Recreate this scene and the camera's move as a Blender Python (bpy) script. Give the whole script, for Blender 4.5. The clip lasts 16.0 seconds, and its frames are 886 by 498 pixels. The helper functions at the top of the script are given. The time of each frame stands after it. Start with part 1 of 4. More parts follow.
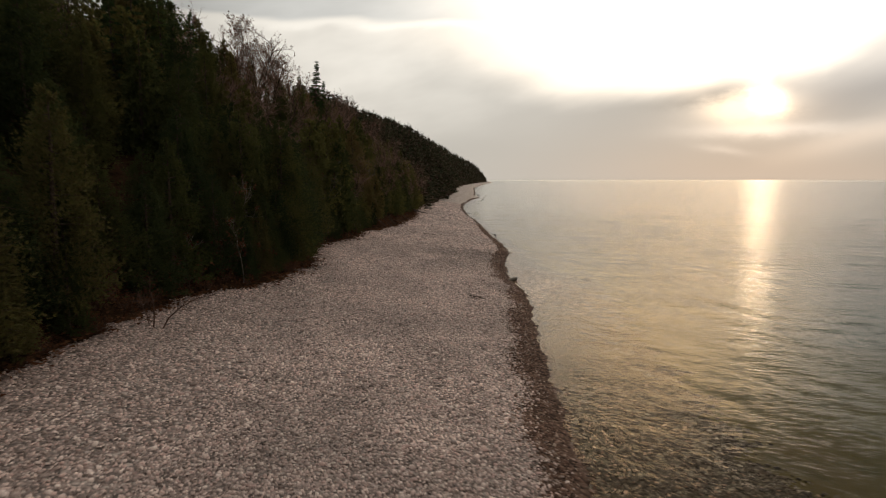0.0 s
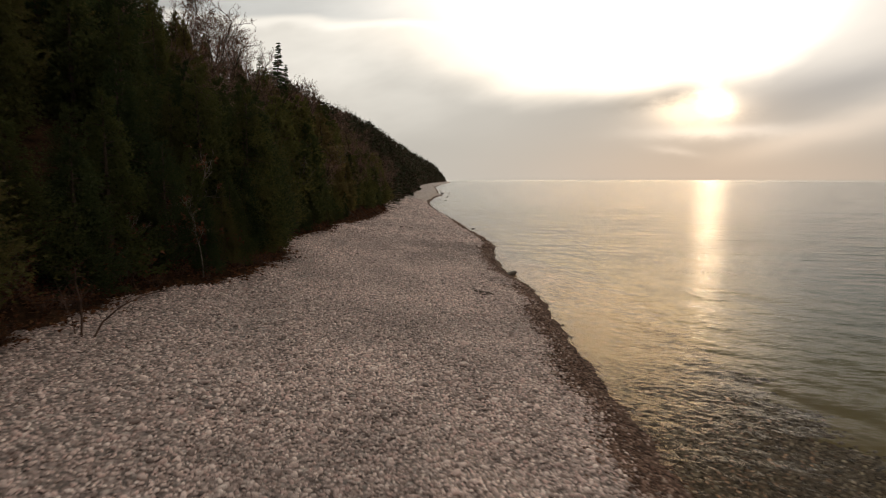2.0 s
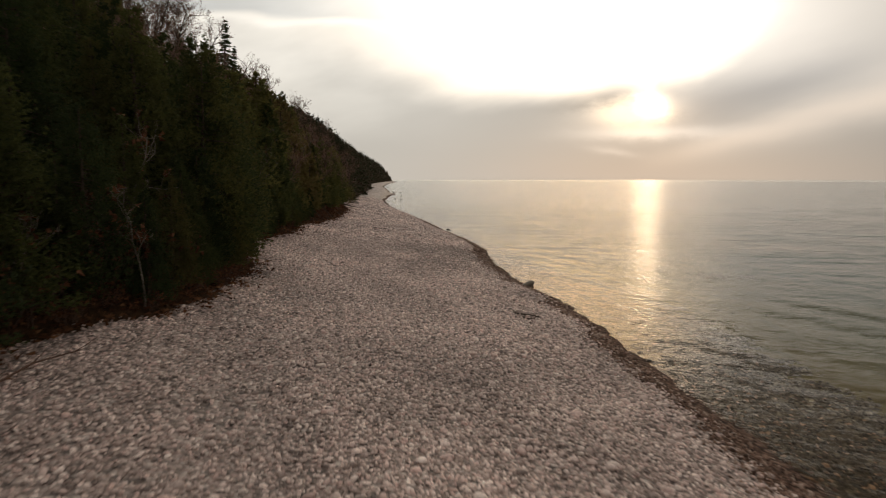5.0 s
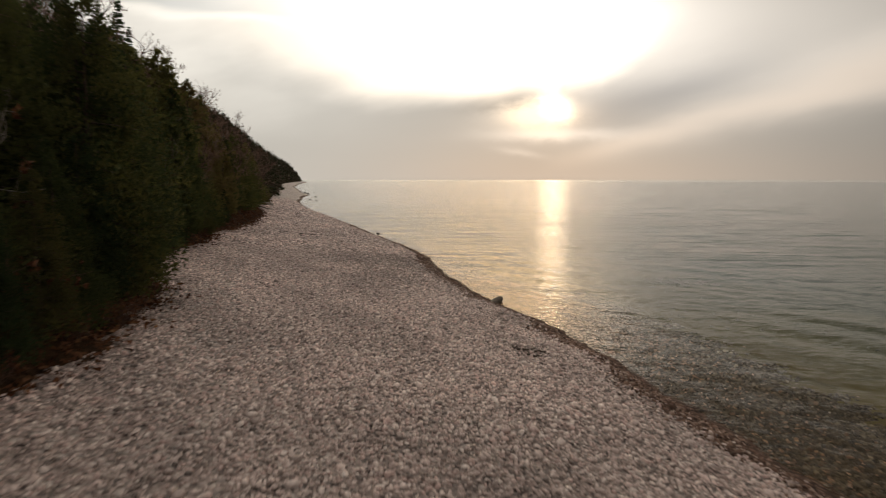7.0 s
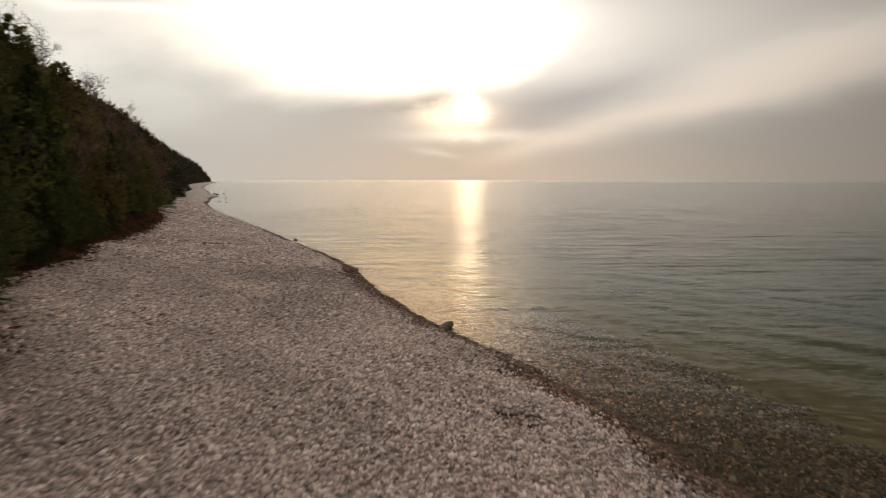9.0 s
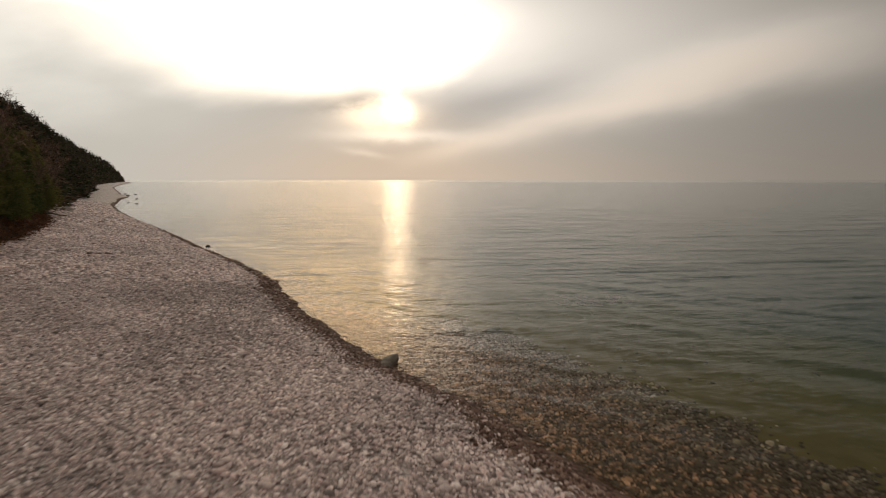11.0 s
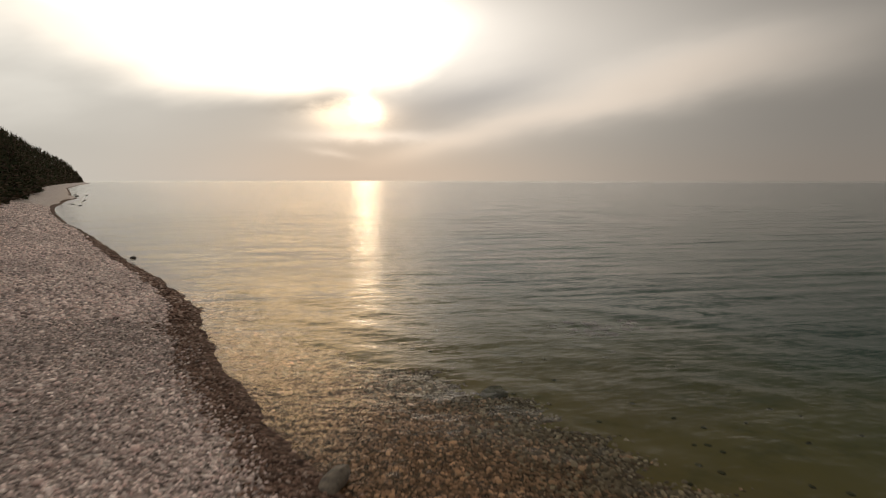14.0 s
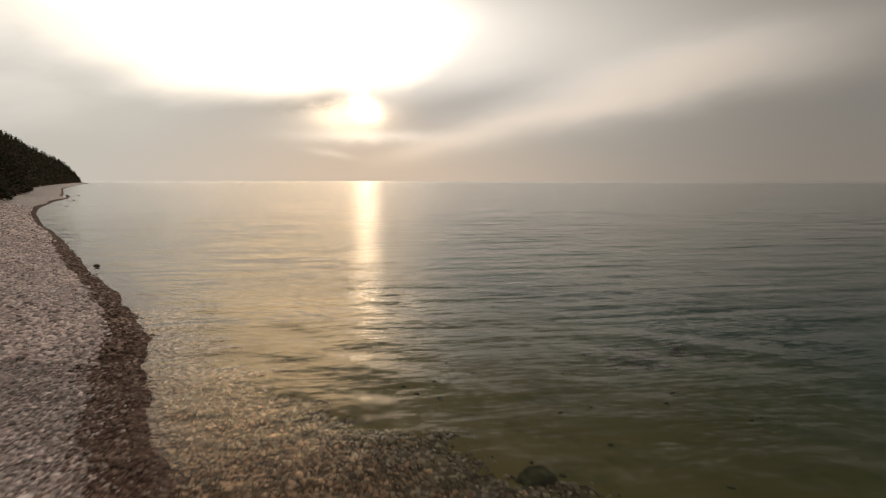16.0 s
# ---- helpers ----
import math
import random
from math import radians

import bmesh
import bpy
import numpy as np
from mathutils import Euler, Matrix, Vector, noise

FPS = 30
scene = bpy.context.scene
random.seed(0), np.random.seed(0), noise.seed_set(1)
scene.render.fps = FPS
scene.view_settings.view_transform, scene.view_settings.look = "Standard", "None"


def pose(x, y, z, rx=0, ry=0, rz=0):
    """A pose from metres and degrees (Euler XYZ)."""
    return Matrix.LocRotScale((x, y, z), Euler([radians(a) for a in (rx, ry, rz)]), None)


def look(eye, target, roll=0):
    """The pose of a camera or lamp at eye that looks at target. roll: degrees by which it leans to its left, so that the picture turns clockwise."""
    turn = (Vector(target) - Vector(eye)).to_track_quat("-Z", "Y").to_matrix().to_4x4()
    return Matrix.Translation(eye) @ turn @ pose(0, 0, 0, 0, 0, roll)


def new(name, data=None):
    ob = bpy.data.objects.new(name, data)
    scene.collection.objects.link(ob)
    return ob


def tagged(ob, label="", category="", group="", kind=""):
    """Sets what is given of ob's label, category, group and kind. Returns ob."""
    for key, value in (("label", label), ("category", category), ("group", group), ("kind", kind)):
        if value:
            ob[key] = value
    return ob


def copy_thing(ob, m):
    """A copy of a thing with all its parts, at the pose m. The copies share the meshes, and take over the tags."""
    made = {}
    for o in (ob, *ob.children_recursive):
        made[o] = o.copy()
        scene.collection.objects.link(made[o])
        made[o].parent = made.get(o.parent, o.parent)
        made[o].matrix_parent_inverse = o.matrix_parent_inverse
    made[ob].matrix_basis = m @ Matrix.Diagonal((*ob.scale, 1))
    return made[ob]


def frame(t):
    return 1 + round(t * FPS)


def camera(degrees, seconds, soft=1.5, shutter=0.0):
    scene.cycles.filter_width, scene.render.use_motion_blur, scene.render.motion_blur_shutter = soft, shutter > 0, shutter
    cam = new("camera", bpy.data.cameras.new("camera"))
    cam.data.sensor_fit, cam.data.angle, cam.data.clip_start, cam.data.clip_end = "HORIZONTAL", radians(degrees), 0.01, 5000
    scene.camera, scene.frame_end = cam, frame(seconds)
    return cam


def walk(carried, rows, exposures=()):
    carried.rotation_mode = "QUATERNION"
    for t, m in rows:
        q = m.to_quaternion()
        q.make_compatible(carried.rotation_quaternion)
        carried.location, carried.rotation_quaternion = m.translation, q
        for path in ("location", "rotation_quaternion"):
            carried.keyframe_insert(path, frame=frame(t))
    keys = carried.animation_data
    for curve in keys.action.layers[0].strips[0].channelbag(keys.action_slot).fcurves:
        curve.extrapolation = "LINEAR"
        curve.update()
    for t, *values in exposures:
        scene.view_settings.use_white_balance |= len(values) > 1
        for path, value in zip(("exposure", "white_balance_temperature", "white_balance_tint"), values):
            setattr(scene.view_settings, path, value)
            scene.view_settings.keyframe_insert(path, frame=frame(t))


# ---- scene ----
cam = camera(70.0, 16.0, 1.05, 1.0)
PATH = [
    (0, (0.021, 1.221, 6.123), (0.021, 3.209, 5.903), -0.0),
    (0.5, (-0.537, 2.415, 5.817), (-0.504, 4.402, 5.597), 0.0),
    (1, (-0.944, 3.531, 5.559), (-0.878, 5.518, 5.339), 0.1),
    (1.5, (-1.261, 4.649, 5.314), (-1.165, 6.634, 5.094), 0.0),
    (2, (-1.639, 5.767, 5.102), (-1.508, 7.751, 4.883), -0.0),
    (2.5, (-2.001, 6.903, 4.944), (-1.843, 8.885, 4.725), -0.0),
    (3, (-2.402, 8.016, 4.846), (-2.222, 9.995, 4.627), -0.0),
    (3.5, (-2.871, 9.15, 4.78), (-2.661, 11.127, 4.561), 0.0),
    (4, (-3.218, 10.253, 4.753), (-2.983, 12.227, 4.533), -0.0),
    (4.2, (-3.35, 10.637, 4.745), (-3.103, 12.61, 4.525), -0.0),
    (6.3, (-4.276, 15.253, 4.663), (-3.815, 17.187, 4.444), -0.0),
    (6.5, (-4.384, 15.741, 4.669), (-3.888, 17.666, 4.45), -0.0),
    (7, (-4.585, 16.962, 4.663), (-4.011, 18.866, 4.444), 0.0),
    (7.5, (-4.515, 18.116, 4.644), (-3.884, 20.001, 4.425), 0.0),
    (8, (-4.401, 19.267, 4.65), (-3.705, 21.129, 4.432), -0.0),
    (8.5, (-4.191, 20.327, 4.648), (-3.433, 22.165, 4.429), -0.0),
    (9, (-3.884, 21.364, 4.657), (-3.068, 23.176, 4.439), 0.0),
    (9.5, (-3.58, 22.429, 4.656), (-2.694, 24.208, 4.439), -0.0),
    (9.7, (-3.444, 22.79, 4.65), (-2.537, 24.559, 4.432), -0.0),
    (11.8, (-1.579, 27.151, 4.465), (-0.513, 28.829, 4.249), 0.0),
    (12, (-1.345, 27.586, 4.457), (-0.269, 29.258, 4.241), 0.0),
    (12.5, (-0.831, 28.459, 4.422), (0.256, 30.124, 4.207), -0.0),
    (13, (-0.342, 29.292, 4.408), (0.754, 30.951, 4.192), -0.1),
    (13.5, (0.193, 30.153, 4.395), (1.291, 31.811, 4.179), -0.1),
    (14, (0.728, 30.98, 4.404), (1.825, 32.638, 4.188), -0.0),
    (14.5, (1.247, 31.802, 4.407), (2.345, 33.46, 4.192), -0.0),
    (15, (1.827, 32.635, 4.41), (2.921, 34.295, 4.194), 0.0),
    (15.5, (2.357, 33.657, 4.346), (3.452, 35.317, 4.13), 0.0),
    (16, (2.87, 34.811, 4.259), (3.968, 36.468, 4.044), -0.0),
]
walk(cam, [(t, look(eye, target, roll)) for t, eye, target, roll in PATH], [(0, 0.0, 6850, 11), (16, 0.0, 6850, 11)])

# ---- light: a low sun in haze, behind a broken sheet of cloud over the lake ----
SUN_AZ, SUN_EL = 26.6, 6.3          # degrees from +y towards +x, and above the horizon


class Nodes:
    """Short hands for a node tree."""

    def __init__(self, tree):
        self.tree = tree
        tree.nodes.clear()

    def add(self, kind, **props):
        node = self.tree.nodes.new(kind)
        for key, value in props.items():
            setattr(node, key, value)
        return node

    def link(self, a, b):
        self.tree.links.new(a, b)

    def put(self, socket, value):
        if isinstance(value, bpy.types.NodeSocket):
            self.link(value, socket)
        else:
            socket.default_value = value

    def math(self, op, a, b=0.0, c=0.0):
        node = self.add("ShaderNodeMath", operation=op)
        for socket, value in zip(node.inputs, (a, b, c)):
            self.put(socket, value)
        return node.outputs[0]

    def sum(self, *values):
        total = values[0]
        for v in values[1:]:
            total = self.math("ADD", total, v)
        return total

    def times(self, *values):
        total = values[0]
        for v in values[1:]:
            total = self.math("MULTIPLY", total, v)
        return total

    def smooth(self, x, lo, hi, a=0.0, b=1.0):
        node = self.add("ShaderNodeMapRange", interpolation_type="SMOOTHSTEP")
        for i, v in enumerate((x, lo, hi, a, b)):
            self.put(node.inputs[i], v)
        return node.outputs[0]

    def ramp(self, x, stops, mode="LINEAR"):
        node = self.add("ShaderNodeValToRGB")
        node.color_ramp.interpolation = mode
        el = node.color_ramp.elements
        while len(el) < len(stops):
            el.new(0.5)
        for e, (p, c) in zip(el, stops):
            e.position = p
            e.color = (*c, 1) if isinstance(c, tuple) else (c, c, c, 1)
        self.put(node.inputs[0], x)
        return node.outputs[0]

    def mix(self, f, a, b, blend="MIX"):
        node = self.add("ShaderNodeMix", data_type="RGBA", blend_type=blend)
        self.put(node.inputs[0], f)
        self.put(node.inputs[6], (*a, 1) if isinstance(a, tuple) else a)
        self.put(node.inputs[7], (*b, 1) if isinstance(b, tuple) else b)
        return node.outputs[2]

    def noise(self, vec, scale, detail=3.0, rough=0.55, out=0):
        node = self.add("ShaderNodeTexNoise")
        if vec is not None:
            self.link(vec, node.inputs["Vector"])
        node.inputs["Scale"].default_value = scale
        node.inputs["Detail"].default_value = detail
        node.inputs["Roughness"].default_value = rough
        return node.outputs[out]

    def combine(self, x, y, z=0.0):
        node = self.add("ShaderNodeCombineXYZ")
        for socket, value in zip(node.inputs, (x, y, z)):
            self.put(socket, value)
        return node.outputs[0]

    def gauss(self, x, centre, width):
        d = self.math("DIVIDE", self.math("SUBTRACT", x, centre), width)
        return self.math("EXPONENT", self.times(d, d, -1.0))


def build_world():
    world = bpy.data.worlds.new("sky")
    scene.world = world
    world.use_nodes = True
    n = Nodes(world.node_tree)
    sx, sy = math.sin(radians(SUN_AZ)), math.cos(radians(SUN_AZ))
    coord = n.add("ShaderNodeTexCoord").outputs["Generated"]
    part_xyz = n.add("ShaderNodeSeparateXYZ")
    n.link(coord, part_xyz.inputs[0])
    x, y, z = part_xyz.outputs
    fwd = n.sum(n.times(x, sx), n.times(y, sy))
    right = n.sum(n.times(x, sy), n.times(y, -sx))
    az = n.times(n.math("ARCTAN2", right, fwd), 57.2958)
    el0 = n.times(n.math("ARCSINE", n.math("MINIMUM", n.math("MAXIMUM", z, -1.0), 1.0)), 57.2958)
    # soft wisps, longer than they are high
    wisp = n.noise(n.combine(n.times(az, 0.045), n.times(el0, 0.12)), 1.0, 3.0, 0.45)
    fine = n.noise(n.combine(n.times(az, 0.13), n.times(n.sum(el0, n.times(az, -0.2)), 0.34), 3.0), 1.0, 3.0, 0.5)
    fade = n.smooth(el0, 0.5, 5.0)
    el = n.sum(el0, n.times(n.math("SUBTRACT", wisp, 0.5), fade, 3.4), n.times(n.math("SUBTRACT", fine, 0.5), fade, 1.5))
    # plain overcast, a little brighter to the horizon and overhead
    base = n.ramp(n.math("DIVIDE", el, 90.0), [(0.0, 0.50), (0.035, 0.485), (0.08, 0.46), (0.16, 0.45), (0.30, 0.32), (0.55, 0.78), (1.0, 1.08)])
    # the lake side beyond the view is lifted to light the tree faces
    side = n.times(n.smooth(az, 0.0, 42.0, 1.04, 0.45), n.smooth(az, 44.0, 100.0, 1.0, 1.3), n.smooth(n.times(az, -1.0), 45.0, 95.0, 1.0, 0.6))
    lum = n.times(base, side, n.sum(0.92, n.times(wisp, 0.16)))
    # the bright gap in the cloud over the sun
    left_edge = n.times(n.math("MAXIMUM", n.math("SUBTRACT", -16.5, az), 0.0), 0.25)
    right_edge = n.sum(n.times(n.math("MAXIMUM", n.math("SUBTRACT", az, 1.0), 0.0), 0.24), n.times(n.math("MAXIMUM", n.math("SUBTRACT", az, 4.0), 0.0), 0.42), n.smooth(az, -0.2, 0.9, 0.0, 1.0))
    edge = n.sum(6.3, left_edge, right_edge, n.times(n.gauss(az, -2.5, 2.1), 1.2))
    gap = n.smooth(n.math("SUBTRACT", el, edge), -0.7, 2.7)
    gap = n.times(gap, n.gauss(az, -6.0, 16.5), n.gauss(n.sum(el0, n.times(n.math("MAXIMUM", az, 0.0), 0.5), n.times(n.math("MINIMUM", az, 0.0), 0.25)), 14.0, 10.0), n.smooth(n.sum(el0, n.times(n.math("MAXIMUM", n.sum(az, 6.0), 0.0), 1.1)), 36.0, 15.0))
    # the sun itself, veiled, with its halo
    fray = n.math("SUBTRACT", n.noise(n.combine(n.times(az, 0.5), n.times(el0, 0.9), 7.0), 1.0, 3.0, 0.6), 0.5)
    off_az = n.sum(n.times(fray, 1.2), n.times(n.math("SUBTRACT", fine, 0.5), 0.8))
    disc = n.times(n.gauss(az, off_az, 0.95), n.gauss(n.sum(el0, n.times(fray, 0.8)), SUN_EL - 0.1, 0.80))
    core = n.times(n.gauss(az, 0.0, 0.5), n.gauss(el0, SUN_EL - 0.1, 0.45))
    skirt = n.times(n.gauss(az, n.sum(off_az, -1.2), 2.7), n.gauss(n.sum(el0, n.times(fray, 1.4)), SUN_EL - 0.6, 1.05))
    halo = n.times(n.gauss(az, -1.0, 5.0), n.gauss(el, 5.4, 2.0))
    bar = n.times(n.gauss(az, -4.2, 3.6), n.gauss(n.sum(el0, n.times(fray, 1.2), n.times(az, -0.14)), SUN_EL + 1.2, 0.95))
    ember = n.times(n.gauss(az, -3.0, 2.0), n.gauss(n.sum(el0, n.times(fray, 0.5), n.times(az, 0.16)), SUN_EL - 4.4, 0.33))
    # a pale streak that climbs away from the sun, and the dark wedge over it
    rise = n.sum(1.7, n.times(az, 0.262), n.times(n.math("MAXIMUM", n.math("SUBTRACT", az, 27.0), 0.0), -0.14))
    line = n.math("SUBTRACT", el, rise)
    along = n.times(n.smooth(az, 1.0, 22.0, 0.55, 1.0), n.smooth(az, -2.0, 6.0), n.smooth(az, 48.0, 26.0))
    streak = n.times(n.gauss(line, -0.2, n.sum(0.75, n.times(n.math("ABSOLUTE", az), 0.05))), along)
    veil = n.times(n.gauss(az, -34.0, 15.0), n.smooth(el, 2.0, 9.0), n.smooth(el0, 40.0, 20.0))
    wedge = n.times(n.gauss(line, 3.0, 1.9), n.smooth(az, 0.7, 2.2), n.smooth(az, 20.0, 9.0))
    glow = n.times(n.gauss(az, 16.0, 18.0), n.smooth(line, -0.6, 2.2), n.gauss(el0, 11.0, 6.5))
    tail = n.times(n.gauss(az, 5.0, 9.0), n.smooth(line, 2.0, 9.0), n.gauss(el0, 12.0, 5.5))
    low = n.times(n.gauss(az, 0.0, 16.0), n.gauss(el0, 0.5, 3.0))
    lobe = n.times(n.gauss(az, 0.0, 5.2), n.gauss(n.sum(el0, n.times(fray, 0.6)), SUN_EL - 2.4, 0.55))
    # the white rim of a higher sheet of cloud, far from the sun
    rim = n.times(n.gauss(n.sum(el, n.times(az, 0.03)), 11.9, 0.4), n.smooth(az, -19.0, -25.0), n.smooth(az, -52.0, -36.0))
    sheet = n.times(n.smooth(n.sum(el, n.times(az, 0.03)), 12.1, 12.7), n.smooth(az, -18.0, -25.0), n.smooth(el0, 34.0, 20.0))
    lum = n.sum(lum, n.times(gap, 3.2), n.times(disc, 3.4), n.times(core, 11.0), n.times(skirt, 1.3), n.times(halo, 0.30), n.times(lobe, 0.40), n.times(ember, 0.15), n.times(streak, 0.38), n.times(glow, 0.29), n.times(tail, 0.48), n.times(wedge, -0.17), n.times(veil, 0.32), n.times(veil, n.math("SUBTRACT", fine, 0.5), 0.35), n.times(rim, 0.16), n.times(sheet, -0.17), n.times(low, 0.05), n.times(bar, -0.22))
    lum = n.times(n.math("MAXIMUM", lum, 0.05), n.smooth(el0, -0.10, -0.01, 0.82, 1.0))
    warm = n.sum(n.times(n.gauss(az, -1.0, 13.0), n.gauss(el0, 3.5, 3.0), n.smooth(az, 1.0, 6.0, 0.34, 0.18)), n.times(low, 0.35), n.times(streak, 0.5), n.times(n.gauss(el0, 0.0, 2.8), n.smooth(az, -30.0, 0.0), 0.38))
    warm = n.math("MINIMUM", warm, 1.0)
    cool = n.mix(n.smooth(az, -30.0, 12.0), (1.0, 0.98, 0.915), (1.0, 0.95, 0.88))
    cool = n.mix(n.math("MINIMUM", n.times(wedge, 1.0), 1.0), cool, (1.0, 0.975, 0.945))
    cool = n.mix(n.times(sheet, 0.7), cool, (0.94, 0.985, 0.99))
    tint = n.mix(warm, cool, (1.0, 0.83, 0.68))
    tint = n.mix(n.math("MINIMUM", n.sum(n.times(gap, 1.2), n.times(disc, 0.8), n.times(skirt, 0.6), n.times(halo, 0.4)), 1.0), tint, (1.0, 0.71, 0.42))
    sky = n.add("ShaderNodeTexSky", sky_type="NISHITA", sun_disc=False, sun_elevation=radians(SUN_EL), sun_rotation=radians(SUN_AZ))
    clouds = n.add("ShaderNodeBackground")
    n.link(n.mix(1.0, tint, n.combine(lum, lum, lum), "MULTIPLY"), clouds.inputs[0])
    blue = n.add("ShaderNodeBackground")
    n.link(sky.outputs[0], blue.inputs[0])
    blue.inputs[1].default_value = 0.001
    both = n.add("ShaderNodeAddShader")
    n.link(clouds.outputs[0], both.inputs[0])
    n.link(blue.outputs[0], both.inputs[1])
    out = n.add("ShaderNodeOutputWorld")
    n.link(both.outputs[0], out.inputs[0])


build_world()
sun = new("sun", bpy.data.lights.new("sun", "SUN"))
sun.data.energy, sun.data.angle, sun.data.color = 0.006, radians(3.0), (1.0, 0.84, 0.62)
sun_dir = Vector((math.sin(radians(SUN_AZ)), math.cos(radians(SUN_AZ)), math.tan(radians(SUN_EL))))
sun.matrix_world = look(sun_dir * 100, (0, 0, 0))

# ---- materials ----


def material(name, build, rough=0.8, spec=0.3):
    """A Principled material; build(nodes, bsdf) wires its colour and relief."""
    m = bpy.data.materials.new(name)
    m.use_nodes = True
    n = Nodes(m.node_tree)
    bsdf = n.add("ShaderNodeBsdfPrincipled")
    bsdf.inputs["Roughness"].default_value = rough
    bsdf.inputs["Specular IOR Level"].default_value = spec
    out = n.add("ShaderNodeOutputMaterial")
    n.link(bsdf.outputs[0], out.inputs[0])
    build(n, bsdf)
    return m


def bump(n, bsdf, height, strength, distance):
    node = n.add("ShaderNodeBump")
    node.inputs["Strength"].default_value = strength
    node.inputs["Distance"].default_value = distance
    n.link(height, node.inputs["Height"])
    n.link(node.outputs[0], bsdf.inputs["Normal"])


def place(n):
    return n.add("ShaderNodeNewGeometry").outputs["Position"]


STONE_TONES = [(0.0, (0.13, 0.105, 0.095)), (0.14, (0.27, 0.22, 0.195)), (0.36, (0.47, 0.395, 0.36)), (0.56, (0.61, 0.52, 0.475)), (0.70, (0.57, 0.435, 0.395)), (0.85, (0.74, 0.65, 0.60)), (1.0, (0.83, 0.77, 0.71))]


WET_TONES = [(0.0, (0.075, 0.041, 0.030)), (0.35, (0.188, 0.112, 0.083)), (0.6, (0.312, 0.188, 0.140)), (0.82, (0.425, 0.275, 0.213)), (1.0, (0.625, 0.488, 0.413))]
SUNK_TONES = [(0.0, (0.08, 0.068, 0.058)), (0.25, (0.15, 0.128, 0.11)), (0.6, (0.24, 0.205, 0.178)), (0.88, (0.34, 0.295, 0.258)), (1.0, (0.52, 0.47, 0.42))]


def stone_look(pick, dark=1.0, tint=(1, 1, 1), tones=STONE_TONES):
    def build(n, bsdf):
        pos = place(n)
        if pick == "island":
            r = n.add("ShaderNodeNewGeometry").outputs["Random Per Island"]
        else:
            r = n.add("ShaderNodeObjectInfo").outputs["Random"]
        tone = n.ramp(r, [(p, tuple(v * dark * k for v, k in zip(c, tint))) for p, c in tones])
        patch = n.noise(pos, 0.35, 3.0)
        speck = n.noise(pos, 28.0, 3.0, 0.65)
        c = n.mix(1.0, tone, n.ramp(patch, [(0.3, 0.80), (0.7, 1.12)]), "MULTIPLY")
        c = n.mix(1.0, c, n.ramp(n.noise(pos, 0.09, 3.0, 0.6), [(0.35, 0.78), (0.6, 1.05)]), "MULTIPLY")
        c = n.mix(1.0, c, n.ramp(n.noise(pos, 1.1, 3.0, 0.6), [(0.60, 1.0), (0.72, 0.7)]), "MULTIPLY")
        c = n.mix(1.0, c, n.ramp(speck, [(0.3, 0.78), (0.7, 1.16)]), "MULTIPLY")
        n.link(c, bsdf.inputs["Base Color"])
        bump(n, bsdf, speck, 0.35, 0.02)
    return build


M_STONE = material("dry_stone", stone_look("island", 1.13, (1.08, 0.985, 0.98)), 0.5, 0.55)
# darker copy of the dry stone: lens falloff put into the colour
M_DIMMED = material("damp_stone", stone_look("island", 0.6, (1.05, 0.975, 0.96)), 0.5, 0.4)
M_COBBLE = material("dry_cobble", stone_look("object", 1.0, (1.08, 0.985, 0.98)), 0.5, 0.55)
M_WET = material("wet_stone", stone_look("island", 0.8, tones=WET_TONES), 0.65, 0.15)
M_ALGAE = material("algae_stone", stone_look("island", 0.75, (1.0, 0.97, 0.88), tones=SUNK_TONES), 0.8, 0.15)
M_DEEPSTONE = material("deeper_stone", stone_look("island", 1.45, (1.0, 0.97, 0.90), tones=SUNK_TONES), 0.7, 0.2)
M_SUNK = material("sunken_stone", stone_look("island", 1.7, (1.19, 0.91, 0.77), tones=SUNK_TONES), 0.7, 0.2)


def gravel(tones, scale, relief):
    """Fine gravel: cells of many tones with dark joints."""
    def build(n, bsdf):
        pos = place(n)
        cell = n.add("ShaderNodeTexVoronoi")
        cell.inputs["Scale"].default_value = scale
        n.link(pos, cell.inputs["Vector"])
        grey = n.add("ShaderNodeSeparateColor")
        n.link(cell.outputs["Color"], grey.inputs[0])
        tone = n.ramp(grey.outputs[0], tones)
        joint = n.ramp(n.times(cell.outputs["Distance"], 1.0), [(0.3, 1.0), (0.8, 0.5)])
        c = n.mix(1.0, tone, joint, "MULTIPLY")
        c = n.mix(1.0, c, n.ramp(n.noise(pos, 0.35, 3.0), [(0.3, 0.82), (0.7, 1.12)]), "MULTIPLY")
        n.link(c, bsdf.inputs["Base Color"])
        bump(n, bsdf, n.math("SUBTRACT", 1.0, cell.outputs["Distance"]), relief, 0.05)
    return build


M_GRAVEL = material("beach_gravel", gravel([(p, (c[0] * 0.66, c[1] * 0.60, c[2] * 0.59)) for p, c in STONE_TONES], 11.0, 0.8), 0.55, 0.5)
M_WETGRAVEL = material("wet_gravel", gravel([(p, (c[0] * 0.27, c[1] * 0.20, c[2] * 0.165)) for p, c in STONE_TONES], 9.0, 0.7), 0.9, 0.1)
M_BED = material("cobble_bed", gravel([(p, (c[0] * 0.22, c[1] * 0.19, c[2] * 0.16)) for p, c in STONE_TONES], 7.0, 0.6), 0.8, 0.2)


